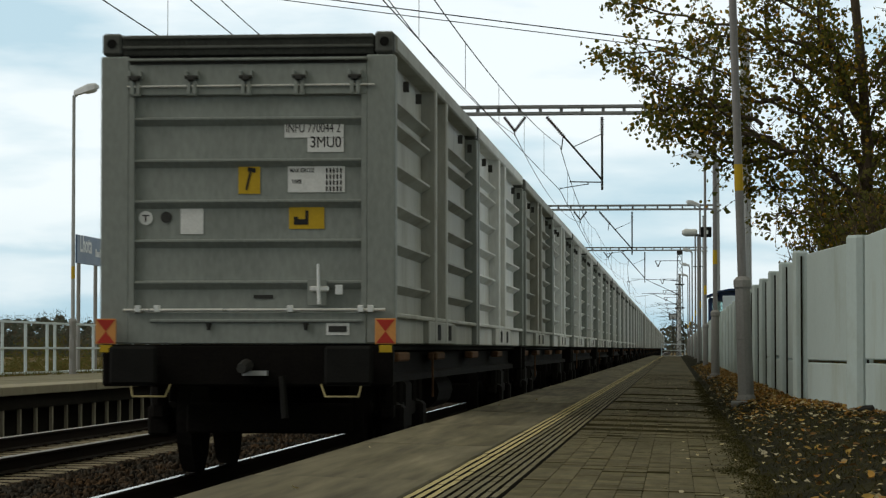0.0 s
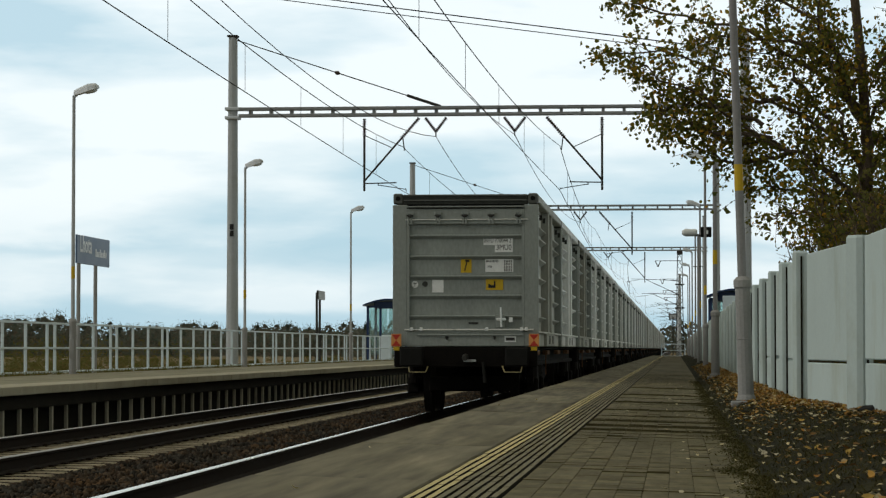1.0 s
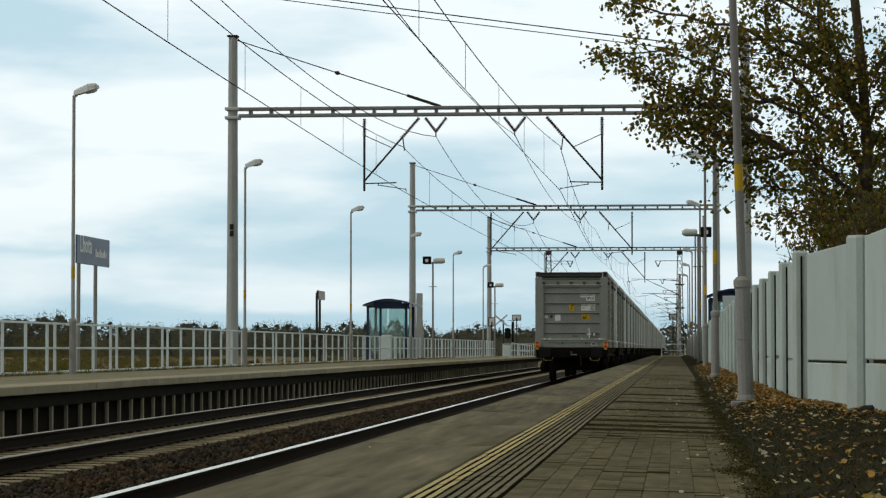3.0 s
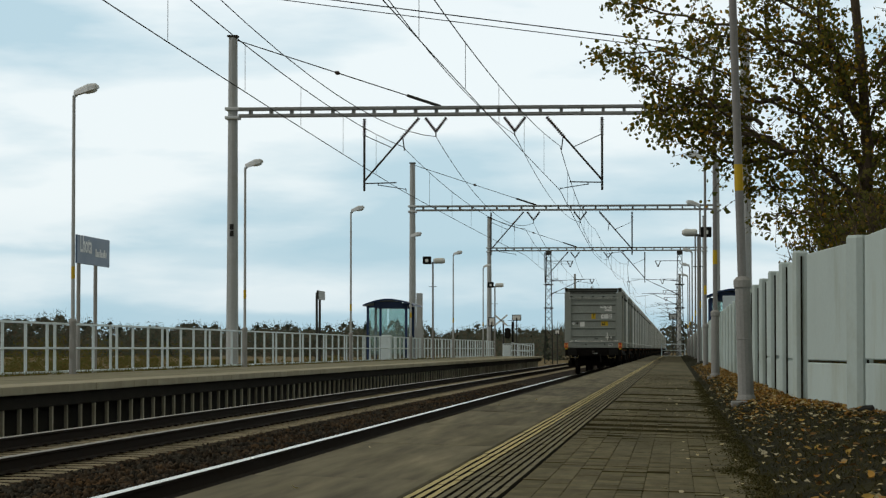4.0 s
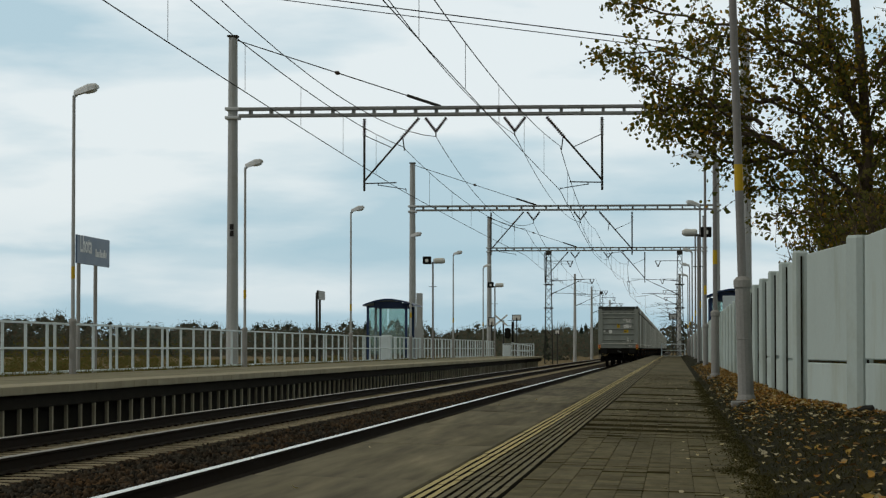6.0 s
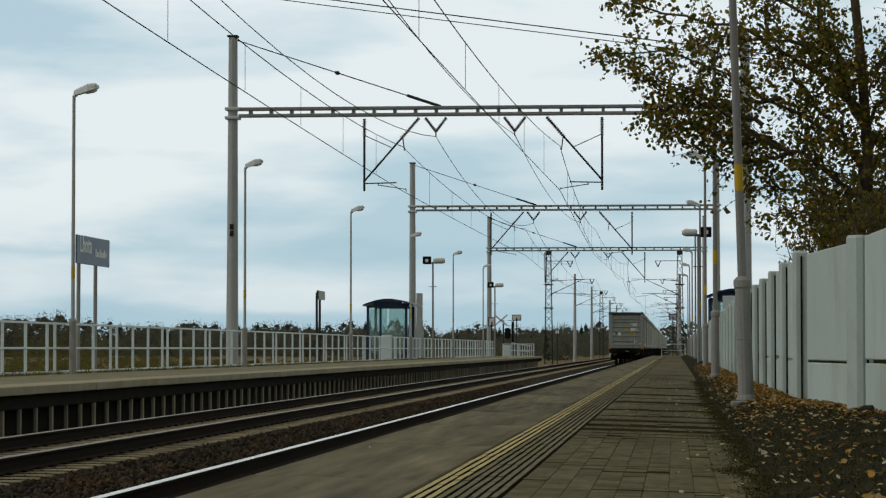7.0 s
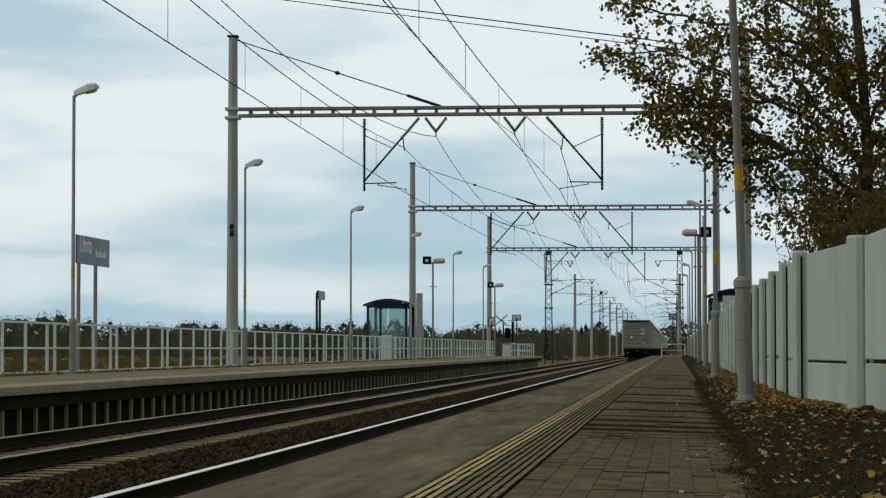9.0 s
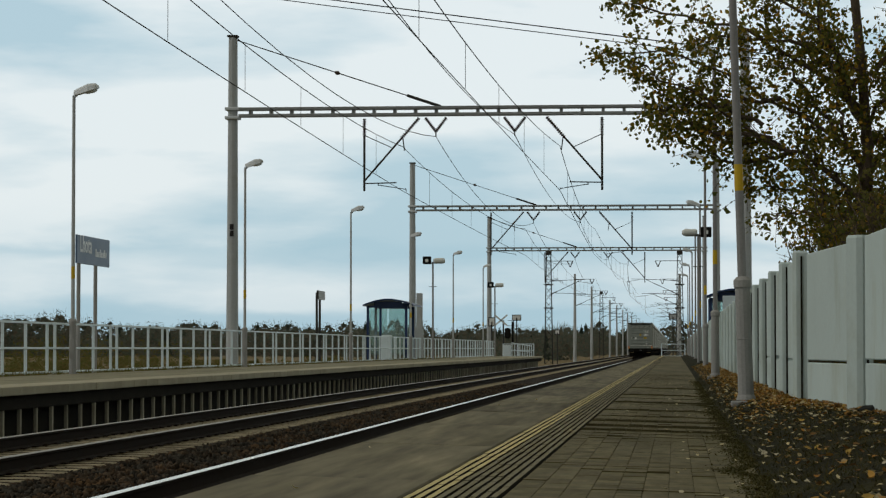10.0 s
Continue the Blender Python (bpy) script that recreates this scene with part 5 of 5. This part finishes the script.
def speaker_post(x, y, s):
    t = thing("speaker_post", pose(x, y, PLAT_Z), "slim post with a loudspeaker and a dark display box", "speaker post", "speaker posts")
    part("pole", T((0, 0, -0.1), (0, 0, 4.6), 0.05, 0.04, seg=8), M_TUBE, t)
    part("cross_arm", T((-0.45, 0, 4.55), (0.45, 0, 4.55), 0.03, seg=6), M_DARKSTEEL, t)
    part("step_bar", T((-0.18, 0, 3.45), (0.18, 0, 3.45), 0.015, seg=6), M_DARKSTEEL, t)
    b = part("display_box", B(-s * 0.28 - 0.19, -s * 0.28 + 0.19, -0.12, 0.2, 4.5, 4.86, bevel=0.02), M_BLACK, t, "black display box")
    part("white_square", B(-s * 0.28 - 0.06, -s * 0.28 + 0.07, -0.128, -0.118, 4.6, 4.74), M_WHITE, b)
    bm = lathe(bmesh.new(), [(0.06, -0.28), (0.12, -0.2), (0.13, 0.2), (0.09, 0.27)], 12)
    bmesh.ops.transform(bm, matrix=pose(s * 0.3, 0, 4.66, 0, 90, 0), verts=bm.verts)
    part("loudspeaker", bm, M_LENS, t, "white loudspeaker horn")
speaker_post(-11.32, 124.0, 1)
speaker_post(-11.66, 172.0, 1)
speaker_post(0.82, 94.7, -1)

# pale board, cabinets and barriers where the platforms end
def end_barrier(x0, x1, y, label):
    t = thing("end_barrier", pose(0, y, 0.2), label, "barrier", "barriers at the platform ends")
    for z in (1.25, 0.75, 0.3):
        part("rail", T((x0, 0, z), (x1, 0, z), 0.035, seg=6), M_RAILING, t)
    n = max(2, int(abs(x1 - x0) / 1.0) + 1)
    for i in range(n):
        x = x0 + (x1 - x0) * i / (n - 1)
        part("post", T((x, 0, -0.5), (x, 0, 1.28), 0.04, seg=6), M_RAILING, t)
end_barrier(-1.1, 0.75, 212.5, "pale tubular barrier at the end of the platform")
end_barrier(-13.4, -11.0, 207.0, "pale tubular barrier on the ramp of the platform")
t = thing("ramp_railing", pose(-11.6, 189, 0.1), "pale tubular railing along the platform ramp", "railing")
for z in (1.3, 0.8):
    part("rail", T((0, 0, z + 0.1), (0, 26, z - 0.1), 0.035, seg=6), M_RAILING, t)
for i in range(9):
    part("post", T((0, 3.25 * i, -0.6), (0, 3.25 * i, 1.3), 0.035, seg=6), M_RAILING, t)
tagged(part("control_cabinet", B(-12.9, -12.35, 199.5, 200.0, -0.55, 1.35, bevel=0.03), M_RAILING), "pale metal control cabinet by the ramp", "cabinet")
tagged(part("mast_cabinet", B(-13.05, -12.75, 133.7, 134.0, 2.1, 3.9, bevel=0.02), M_MAST), "tall grey switch box on the mast", "switch box")
tagged(part("foot_cabinet", B(-13.2, -12.7, 133.5, 133.95, 0.5, 2.1, bevel=0.02), M_MAST), "grey cabinet at the mast foot", "cabinet")

def board_post(x, y, z, w, h, dark):
    t = thing("board_sign", pose(x, y, -0.5), "small white line-side board with a dark rim on a post", "board sign", "line-side boards")
    part("pole", T((0, 0, 0), (0, 0, z + 0.5), 0.05, seg=6), M_DARKSTEEL, t)
    part("rim", B(-w / 2, w / 2, 0.03, 0.07, z + 0.5 - h / 2, z + 0.5 + h / 2), M_DARKSTEEL, t)
    part("face", B(-w / 2 + 0.07, w / 2 - 0.07, 0.0, 0.03, z + 0.5 - h / 2 + 0.07, z + 0.5 + h / 2 - 0.07), M_WHITE if not dark else M_MAST, t)
board_post(-14.6, 245, 3.95, 0.85, 0.55, False)
board_post(-0.20, 230, 3.85, 0.7, 0.5, True)
board_post(-11.6, 262, 2.7, 0.5, 0.5, False)
board_post(-13.05, 189.2, 3.0, 0.5, 0.65, False)
def crossing_signal(x, y):
    t = thing("crossing_signal", pose(x, y, -0.5), "level crossing warning signal with crossed boards", "crossing signal")
    part("pole", T((0, 0, 0), (0, 0, 4.0), 0.07, seg=8), M_DARKSTEEL, t)
    for a in (40, -40):
        part("cross_board", box(bmesh.new(), -0.7, 0.7, -0.08, -0.04, -0.07, 0.07, m=pose(-0.2, 0, 4.0, 0, a, 0)), M_WHITE, t)
    part("lamp_screen", B(0.1, 0.62, -0.05, 0.1, 2.45, 3.35, bevel=0.12), M_BLACK, t)
    part("second_screen", B(0.72, 0.88, -0.04, 0.12, 1.9, 3.9, bevel=0.03), M_BLACK, t)
crossing_signal(-14.6, 226)
def power_pylon(x, y, h):
    t = thing("power_pylon", pose(x, y, -1), "distant grey lattice power pylon", "power pylon")
    for s in (-1, 1):
        for q in (-1, 1):
            part("leg", T((s * 1.3, q * 1.3, 0), (s * 0.2, q * 0.2, h), 0.12, seg=4), M_DARKSTEEL, t)
    for z, w in ((h * 0.72, 2.6), (h * 0.86, 2.0)):
        part("cross_arm", T((-w, 0, z), (w, 0, z), 0.12, seg=4), M_DARKSTEEL, t)
power_pylon(-72, 1180, 17)

# ---- vegetation ----
def leaf_cloud(verts, faces, m, shape):
    o = len(verts)
    verts += [m @ v for v in shape]
    faces.append(tuple(range(o, o + len(shape))))
LEAF4 = [Vector(p) for p in ((0, -0.62, 0.05), (0.36, -0.05, -0.08), (0, 0.62, 0.06), (-0.36, -0.05, -0.08))]
LEAF6 = [Vector(p) for p in ((0, -0.55, 0.04), (0.36, -0.30, -0.03), (0.40, 0.10, -0.07), (0, 0.62, 0.06), (-0.40, 0.10, -0.07), (-0.36, -0.30, -0.03))]
def branch_mesh(bm, pts, r0, r1, seg=6):
    n = len(pts) - 1
    for i in range(n):
        a, b = r0 + (r1 - r0) * i / n, r0 + (r1 - r0) * (i + 1) / n
        tube(bm, pts[i], pts[i + 1], a, b, seg=seg, caps=False)
def smooth_path(ctrl, rnd, n=10, wob=0.03):
    out = []
    k = len(ctrl) - 1
    for i in range(n + 1):
        u = i / n * k
        j = min(int(u), k - 1)
        p = Vector(ctrl[j]).lerp(Vector(ctrl[j + 1]), u - j)
        if 0 < i < n: p += Vector((rnd.gauss(0, wob), rnd.gauss(0, wob), rnd.gauss(0, wob)))
        out.append(p)
    return out
def leafy_tree(name, label, base, trunk, limbs, leaf, per_twig, seed, mat_leaf, trunk_r, twig_len=0.55, step=0.11):
    rnd = random.Random(seed)
    t = thing(name, Matrix.Translation(base), label, "tree")
    bm = bmesh.new()
    branch_mesh(bm, smooth_path(trunk, rnd, 14, 0.015), trunk_r, trunk_r * 0.45, 8)
    part("trunk", bm, M_BARK, t, smooth=True)
    verts, faces = [], []
    tw = bmesh.new()
    for ctrl, dens in limbs:
        path = smooth_path(ctrl, rnd, 14, 0.035)
        bm = bmesh.new()
        branch_mesh(bm, path, trunk_r * 0.36, 0.006)
        part("limb", bm, M_BARK, t, smooth=True)
        length = sum((b - a).length for a, b in zip(path, path[1:]))
        s = length * 0.10
        while s < length:
            u = s / length * 14
            j = min(int(u), 13)
            p = path[j].lerp(path[j + 1], u - j)
            d = (path[j + 1] - path[j]).normalized()
            for _ in range(dens):
                side = Vector((rnd.gauss(0, 1), rnd.gauss(0, 1), rnd.gauss(0.0, 0.8))).normalized()
                q = (d * 0.7 + side * 0.9).normalized()
                L = twig_len * rnd.uniform(0.4, 1.15) * (1.15 - 0.45 * s / length)
                e = p + q * L + Vector((0, 0, -0.10 * L))
                mid = p.lerp(e, 0.5) + Vector((0, 0, 0.05 * L))
                tube(tw, p, mid, 0.005, 0.0035, seg=3, caps=False); tube(tw, mid, e, 0.0035, 0.002, seg=3, caps=False)
                for k in range(per_twig):
                    v = 0.2 + 0.8 * rnd.random()
                    c = p.lerp(mid, v * 2) if v < 0.5 else mid.lerp(e, v * 2 - 1)
                    c = c + Vector((rnd.gauss(0, 0.05), rnd.gauss(0, 0.05), rnd.gauss(-0.02, 0.05)))
                    z = leaf * rnd.uniform(0.6, 1.25)
                    m = Matrix.LocRotScale(c, Euler((rnd.uniform(0, 6.3), rnd.uniform(0, 6.3), rnd.uniform(0, 6.3))), (z, z, z))
                    leaf_cloud(verts, faces, m, LEAF6)
            s += step * rnd.uniform(0.6, 1.4)
    tagged(part("twigwork", tw, M_BARK, t), kind="stuff")
    me = bpy.data.meshes.new("crown")
    me.from_pydata(verts, [], faces); me.materials.append(mat_leaf)
    o = new("crown", me); o.parent = t; tagged(o, "green-brown autumn leaves", kind="stuff")
    return t
leafy_tree("birch_tree", "autumn birch with thinning green and yellow leaves behind the fence", (2.17, 29.5, 0.55),
    [(0.02, 0, -0.2), (0.0, 0, 1.6), (-0.1, 0, 3.2), (-0.22, 0, 5.0), (-0.3, 0.1, 7.2)],
    [([(-0.02, 0, 2.1), (-0.65, -0.1, 2.55), (-1.3, -0.2, 2.95), (-2.0, -0.3, 3.35), (-2.65, -0.3, 3.7)], 2),
     ([(-0.06, 0, 2.6), (-0.7, 0.2, 3.1), (-1.4, 0.3, 3.55), (-2.2, 0.3, 3.85), (-2.95, 0.2, 3.85)], 2),
     ([(-0.1, 0, 3.1), (-0.8, -0.2, 3.7), (-1.6, -0.2, 4.1), (-2.4, -0.2, 4.3), (-2.85, -0.2, 4.35)], 2),
     ([(-0.9, -0.1, 2.7), (-1.3, 0.1, 2.62), (-1.7, 0.2, 2.65), (-2.1, 0.2, 2.85)], 2),
     ([(-1.1, -0.1, 2.85), (-1.5, -0.3, 2.9), (-2.0, -0.3, 2.95), (-2.4, -0.3, 3.15)], 2),
     ([(-1.0, -0.1, 3.3), (-1.5, 0.2, 3.3), (-1.95, 0.2, 3.35), (-2.4, 0.2, 3.45)], 2),
     ([(-0.95, 0.1, 2.75), (-1.5, 0.2, 2.85), (-1.9, 0.3, 3.02), (-2.3, 0.3, 3.02)], 2),
     ([(-1.2, -0.1, 3.0), (-1.7, -0.1, 3.2), (-2.15, -0.1, 3.22), (-2.5, -0.1, 3.15)], 2),
     ([(-0.15, 0, 3.6), (-0.7, 0.4, 4.3), (-1.5, 0.4, 4.7), (-2.3, 0.4, 5.0)], 2),
     ([(0, 0, 1.9), (-0.45, 0.3, 2.2), (-0.9, 0.4, 2.35), (-1.35, 0.4, 2.3)], 2),
     ([(0, 0, 1.6), (-0.5, -0.3, 1.95), (-0.95, -0.4, 2.05), (-1.2, -0.4, 1.95)], 1),
     ([(-0.05, 0, 2.4), (0.3, 0.2, 3.0), (0.55, 0.3, 3.7), (0.6, 0.3, 4.4)], 2),
     ([(-0.02, 0, 2.0), (0.35, -0.2, 2.4), (0.6, -0.2, 2.9), (0.7, -0.2, 3.6)], 2),
     ([(-0.1, 0, 3.0), (-0.4, -0.3, 3.6), (-0.6, -0.4, 4.2), (-0.8, -0.5, 4.8)], 2),
     ([(0.0, 0, 1.5), (0.3, 0.3, 1.9), (0.5, 0.4, 2.4)], 2),
     ([(-0.2, 0, 3.4), (-0.9, -0.3, 3.9), (-1.4, -0.4, 3.95), (-1.95, -0.4, 3.95)], 2),
     ([(-0.05, 0, 2.2), (-0.3, -0.4, 2.7), (-0.45, -0.5, 3.2), (-0.5, -0.5, 3.9)], 2),
     ([(-0.1, 0, 2.8), (0.15, -0.4, 3.3), (0.3, -0.5, 3.8), (0.35, -0.5, 4.5)], 3),
     ([(-0.1, 0, 2.5), (-0.5, 0.5, 3.2), (-0.9, 0.6, 3.7), (-1.2, 0.6, 4.4)], 2),
     ([(-0.05, 0, 1.8), (0.2, -0.5, 2.2), (0.35, -0.6, 2.6), (0.45, -0.6, 3.2)], 3),
     ([(-0.05, 0, 1.9), (-0.3, 0.5, 2.4), (-0.6, 0.6, 2.8), (-0.8, 0.6, 3.3)], 2),
     ([(-0.2, 0, 3.4), (0.2, 0.3, 3.8), (0.5, 0.3, 4.3), (0.7, 0.3, 4.9)], 3),
     ([(-0.15, 0, 3.2), (-0.35, 0.5, 3.7), (-0.5, 0.6, 4.3), (-0.55, 0.6, 4.9)], 3),
     ([(-0.1, 0, 2.7), (0.3, 0.5, 3.0), (0.6, 0.6, 3.3), (0.8, 0.6, 3.9)], 3),
     ([(0.0, 0, 1.6), (0.3, -0.3, 2.0), (0.55, -0.3, 2.3), (0.7, -0.3, 2.7)], 3),
     ([(-0.02, 0, 1.4), (-0.35, -0.4, 1.8), (-0.6, -0.4, 2.2), (-0.75, -0.4, 2.7)], 2)],
    0.048, 16, 31, M_LEAF, 0.08, 0.55, 0.095)
def sapling(x, y, h, n, seed, per, mat_leaf, label):
    rnd = random.Random(seed)
    stems = []
    for i in range(n):
        a = rnd.uniform(-0.55, 0.55)
        stems.append(([(rnd.gauss(0, 0.1), rnd.gauss(0, 0.15), 0), (a * 0.5, rnd.gauss(0, 0.2), h * 0.5), (a * rnd.uniform(0.8, 1.5), rnd.gauss(0, 0.3), h * rnd.uniform(0.75, 1.05))], 1))
    leafy_tree("shrub", label, (x, y, 0.55), [(0, 0, -0.1), (0.02, 0, h * 0.3), (0, 0, h * 0.6)], stems, 0.05, per, seed, mat_leaf, 0.03, 0.5, 0.14)
sapling(2.0, 28.6, 2.2, 12, 41, 5, M_LEAF, "thin autumn shrub with sparse leaves behind the fence")
sapling(2.25, 27.5, 2.3, 14, 42, 9, M_SCRUB, "brown autumn shrub with withered leaves behind the fence")
sapling(2.05, 30.2, 2.5, 14, 45, 7, M_LEAF, "dense autumn shrub with dull green leaves behind the fence")
sapling(2.35, 28.4, 2.0, 14, 46, 8, M_SCRUB, "brown autumn shrub with withered leaves behind the fence")
sapling(2.2, 34.0, 2.1, 8, 43, 0, M_SCRUB, "bare thin shrub with upright twigs behind the fence")
sapling(2.15, 31.0, 2.7, 13, 44, 8, M_LEAF, "thin autumn shrub with green leaves behind the fence")
sapling(2.2, 37.5, 3.2, 11, 47, 5, M_LEAF, "thin autumn shrub with sparse green leaves behind the fence")
sapling(2.2, 43.0, 3.2, 12, 48, 4, M_SCRUB, "thin brown shrub with few withered leaves behind the fence")
sapling(2.3, 32.5, 2.6, 14, 49, 7, M_SCRUB, "dense brown shrub with withered leaves behind the fence")

def far_woods(name, seed, rows, label):
    rnd = random.Random(seed)
    verts, faces = [], []
    V2, F2 = [], []
    for x0, x1, y0, y1, count, hmin, hmax, conifer in rows:
        for i in range(count):
            x, y, h = rnd.uniform(x0, x1), rnd.uniform(y0, y1), 1.03 * rnd.uniform(hmin, hmax)
            con = rnd.random() < conifer
            w = h * (rnd.uniform(0.16, 0.24) if con else rnd.uniform(0.4, 0.7))
            if not con:
                for j in range(7):   # bare shoots above the crown
                    a, r, b = rnd.uniform(0, 6.3), w * rnd.random() * 0.9, rnd.uniform(-0.12, 0.12) * h
                    px, py, top = x + r * math.cos(a), y + r * math.sin(a), -0.85 + h * rnd.uniform(0.94, 1.08) * (1 - 0.25 * (r / w) ** 2)
                    o = len(verts)
                    verts += [Vector(p) for p in ((px - 0.035, py, -0.85 + h * 0.6), (px + 0.035, py, -0.85 + h * 0.6), (px + b + 0.015, py, top), (px + b - 0.015, py, top))]
                    faces.append((o, o + 1, o + 2, o + 3))
            k = 300
            for j in range(k):
                u = rnd.random()
                if con:
                    r = w * (1 - u) ** 0.9; z = h * (0.08 + 0.92 * u)
                else:
                    z = h * (0.02 + 0.98 * u); r = w * math.sqrt(max(0.02, 1 - abs(2 * u - 0.9) ** 2.2)) * rnd.uniform(0.4, 1.1)
                a = rnd.uniform(0, 6.3)
                s = h * rnd.uniform(0.015, 0.035)
                if j < 130:
                    s, r, z = h * rnd.uniform(0.07, 0.14), r * 0.7, z * 0.88
                m = Matrix.LocRotScale((x + r * math.cos(a), y + r * math.sin(a), -0.85 + z), Euler((rnd.uniform(0, 6.3), rnd.uniform(0, 6.3), rnd.uniform(0, 6.3))), (s, s, s))
                leaf_cloud(V2 if con else verts, F2 if con else faces, m, LEAF4)
    for nm, v, f, m in ((name, verts, faces, M_FARTREE), ("conifers", V2, F2, M_CONIFER)):
        if v:
            me = bpy.data.meshes.new(nm)
            me.from_pydata(v, [], f); me.materials.append(m)
            tagged(new(nm, me), label, "woods", kind="stuff")
far_woods("far_woods", 51, [(-190, -130, 560, 640, 60, 7.5, 10.5, 0.12), (-150, -70, 600, 720, 90, 5.5, 8.5, 0.1), (-120, -10, 720, 900, 120, 5.5, 9.0, 0.3),
    (-420, 160, 1000, 1300, 260, 9, 14, 0.3), (-200, -10, 540, 900, 420, 3.0, 6.0, 0.05), (-420, 160, 1000, 1300, 300, 5, 9, 0.1), (-40, -16, 360, 480, 16, 3, 6, 0.1), (4, 40, 320, 520, 30, 4, 8, 0.1), (-34, -20, 240, 330, 8, 1.5, 3.0, 0)], "distant dark autumn woods along the field's edge")
def scrub(seed, rows):
    rnd = random.Random(seed)
    verts, faces = [], []
    for x0, x1, y0, y1, count, hmax, size in rows:
        for i in range(count):
            x, y, h = rnd.uniform(x0, x1), rnd.uniform(y0, y1), hmax * rnd.uniform(0.4, 1.0)
            for j in range(130):
                u, a = rnd.random(), rnd.uniform(0, 6.3)
                r = h * 0.7 * rnd.random() ** 0.5 * (1.1 - 0.6 * u)
                s = size * rnd.uniform(0.6, 1.4)
                m = Matrix.LocRotScale((x + r * math.cos(a), y + r * math.sin(a), -0.85 + h * u), Euler((rnd.uniform(0, 6.3), rnd.uniform(0, 6.3), rnd.uniform(0, 6.3))), (s * 0.5, s, s))
                leaf_cloud(verts, faces, m, LEAF4)
    me = bpy.data.meshes.new("scrub")
    me.from_pydata(verts, [], faces); me.materials.append(M_SCRUB)
    tagged(new("scrub", me), "olive and brown scrub behind the far platform", "scrub", kind="stuff")
scrub(52, [(-24, -17.5, 58, 100, 150, 2.4, 0.12), (-30, -18, 85, 125, 60, 1.7, 0.13), (-40, -20, 120, 220, 60, 1.3, 0.15), (-80, -30, 160, 330, 80, 1.2, 0.25), (-19, -16.6, 60, 190, 60, 1.5, 0.12)])

def fence_weeds():
    rnd = random.Random(61)
    verts, faces = [], []
    for i in range(9000):
        x, y = FENCE_X + rnd.gauss(0.02, 0.10), 40 + 110 * rnd.random() ** 1.3
        if noise.noise((y * 0.7, 5, 0)) < -0.15: continue
        a, h = rnd.uniform(0, 6.3), rnd.uniform(0.02, 0.12)
        o = len(verts)
        verts += [(x - 0.012 * math.cos(a), y - 0.012 * math.sin(a), PLAT_Z), (x + 0.012 * math.cos(a), y + 0.012 * math.sin(a), PLAT_Z), (x + rnd.gauss(0, 0.04), y + rnd.gauss(0, 0.04), PLAT_Z + h)]
        faces.append((o, o + 1, o + 2))
    me = bpy.data.meshes.new("fence_weeds")
    me.from_pydata(verts, [], faces); me.materials.append(M_SCRUB)
    tagged(new("fence_weeds", me), "dry weeds growing along the railing's foot", "weeds", kind="stuff")
fence_weeds()

# ---- what moves ----
TRAIN_END = ((0.0, 21.5), (0.5, 32.6), (1.0, 44.2), (1.5, 55.4), (2.0, 66.8), (2.5, 78.1), (4.0, 113.5), (5.5, 150.5), (7.0, 189.0), (8.5, 228.0), (10.0, 266.5))
def motions():
    for ob, ahead in TRAIN:
        walk(ob, [(t, pose(NEAR_X, d + ahead, 0)) for t, d in TRAIN_END])
build_pavers()
motions()
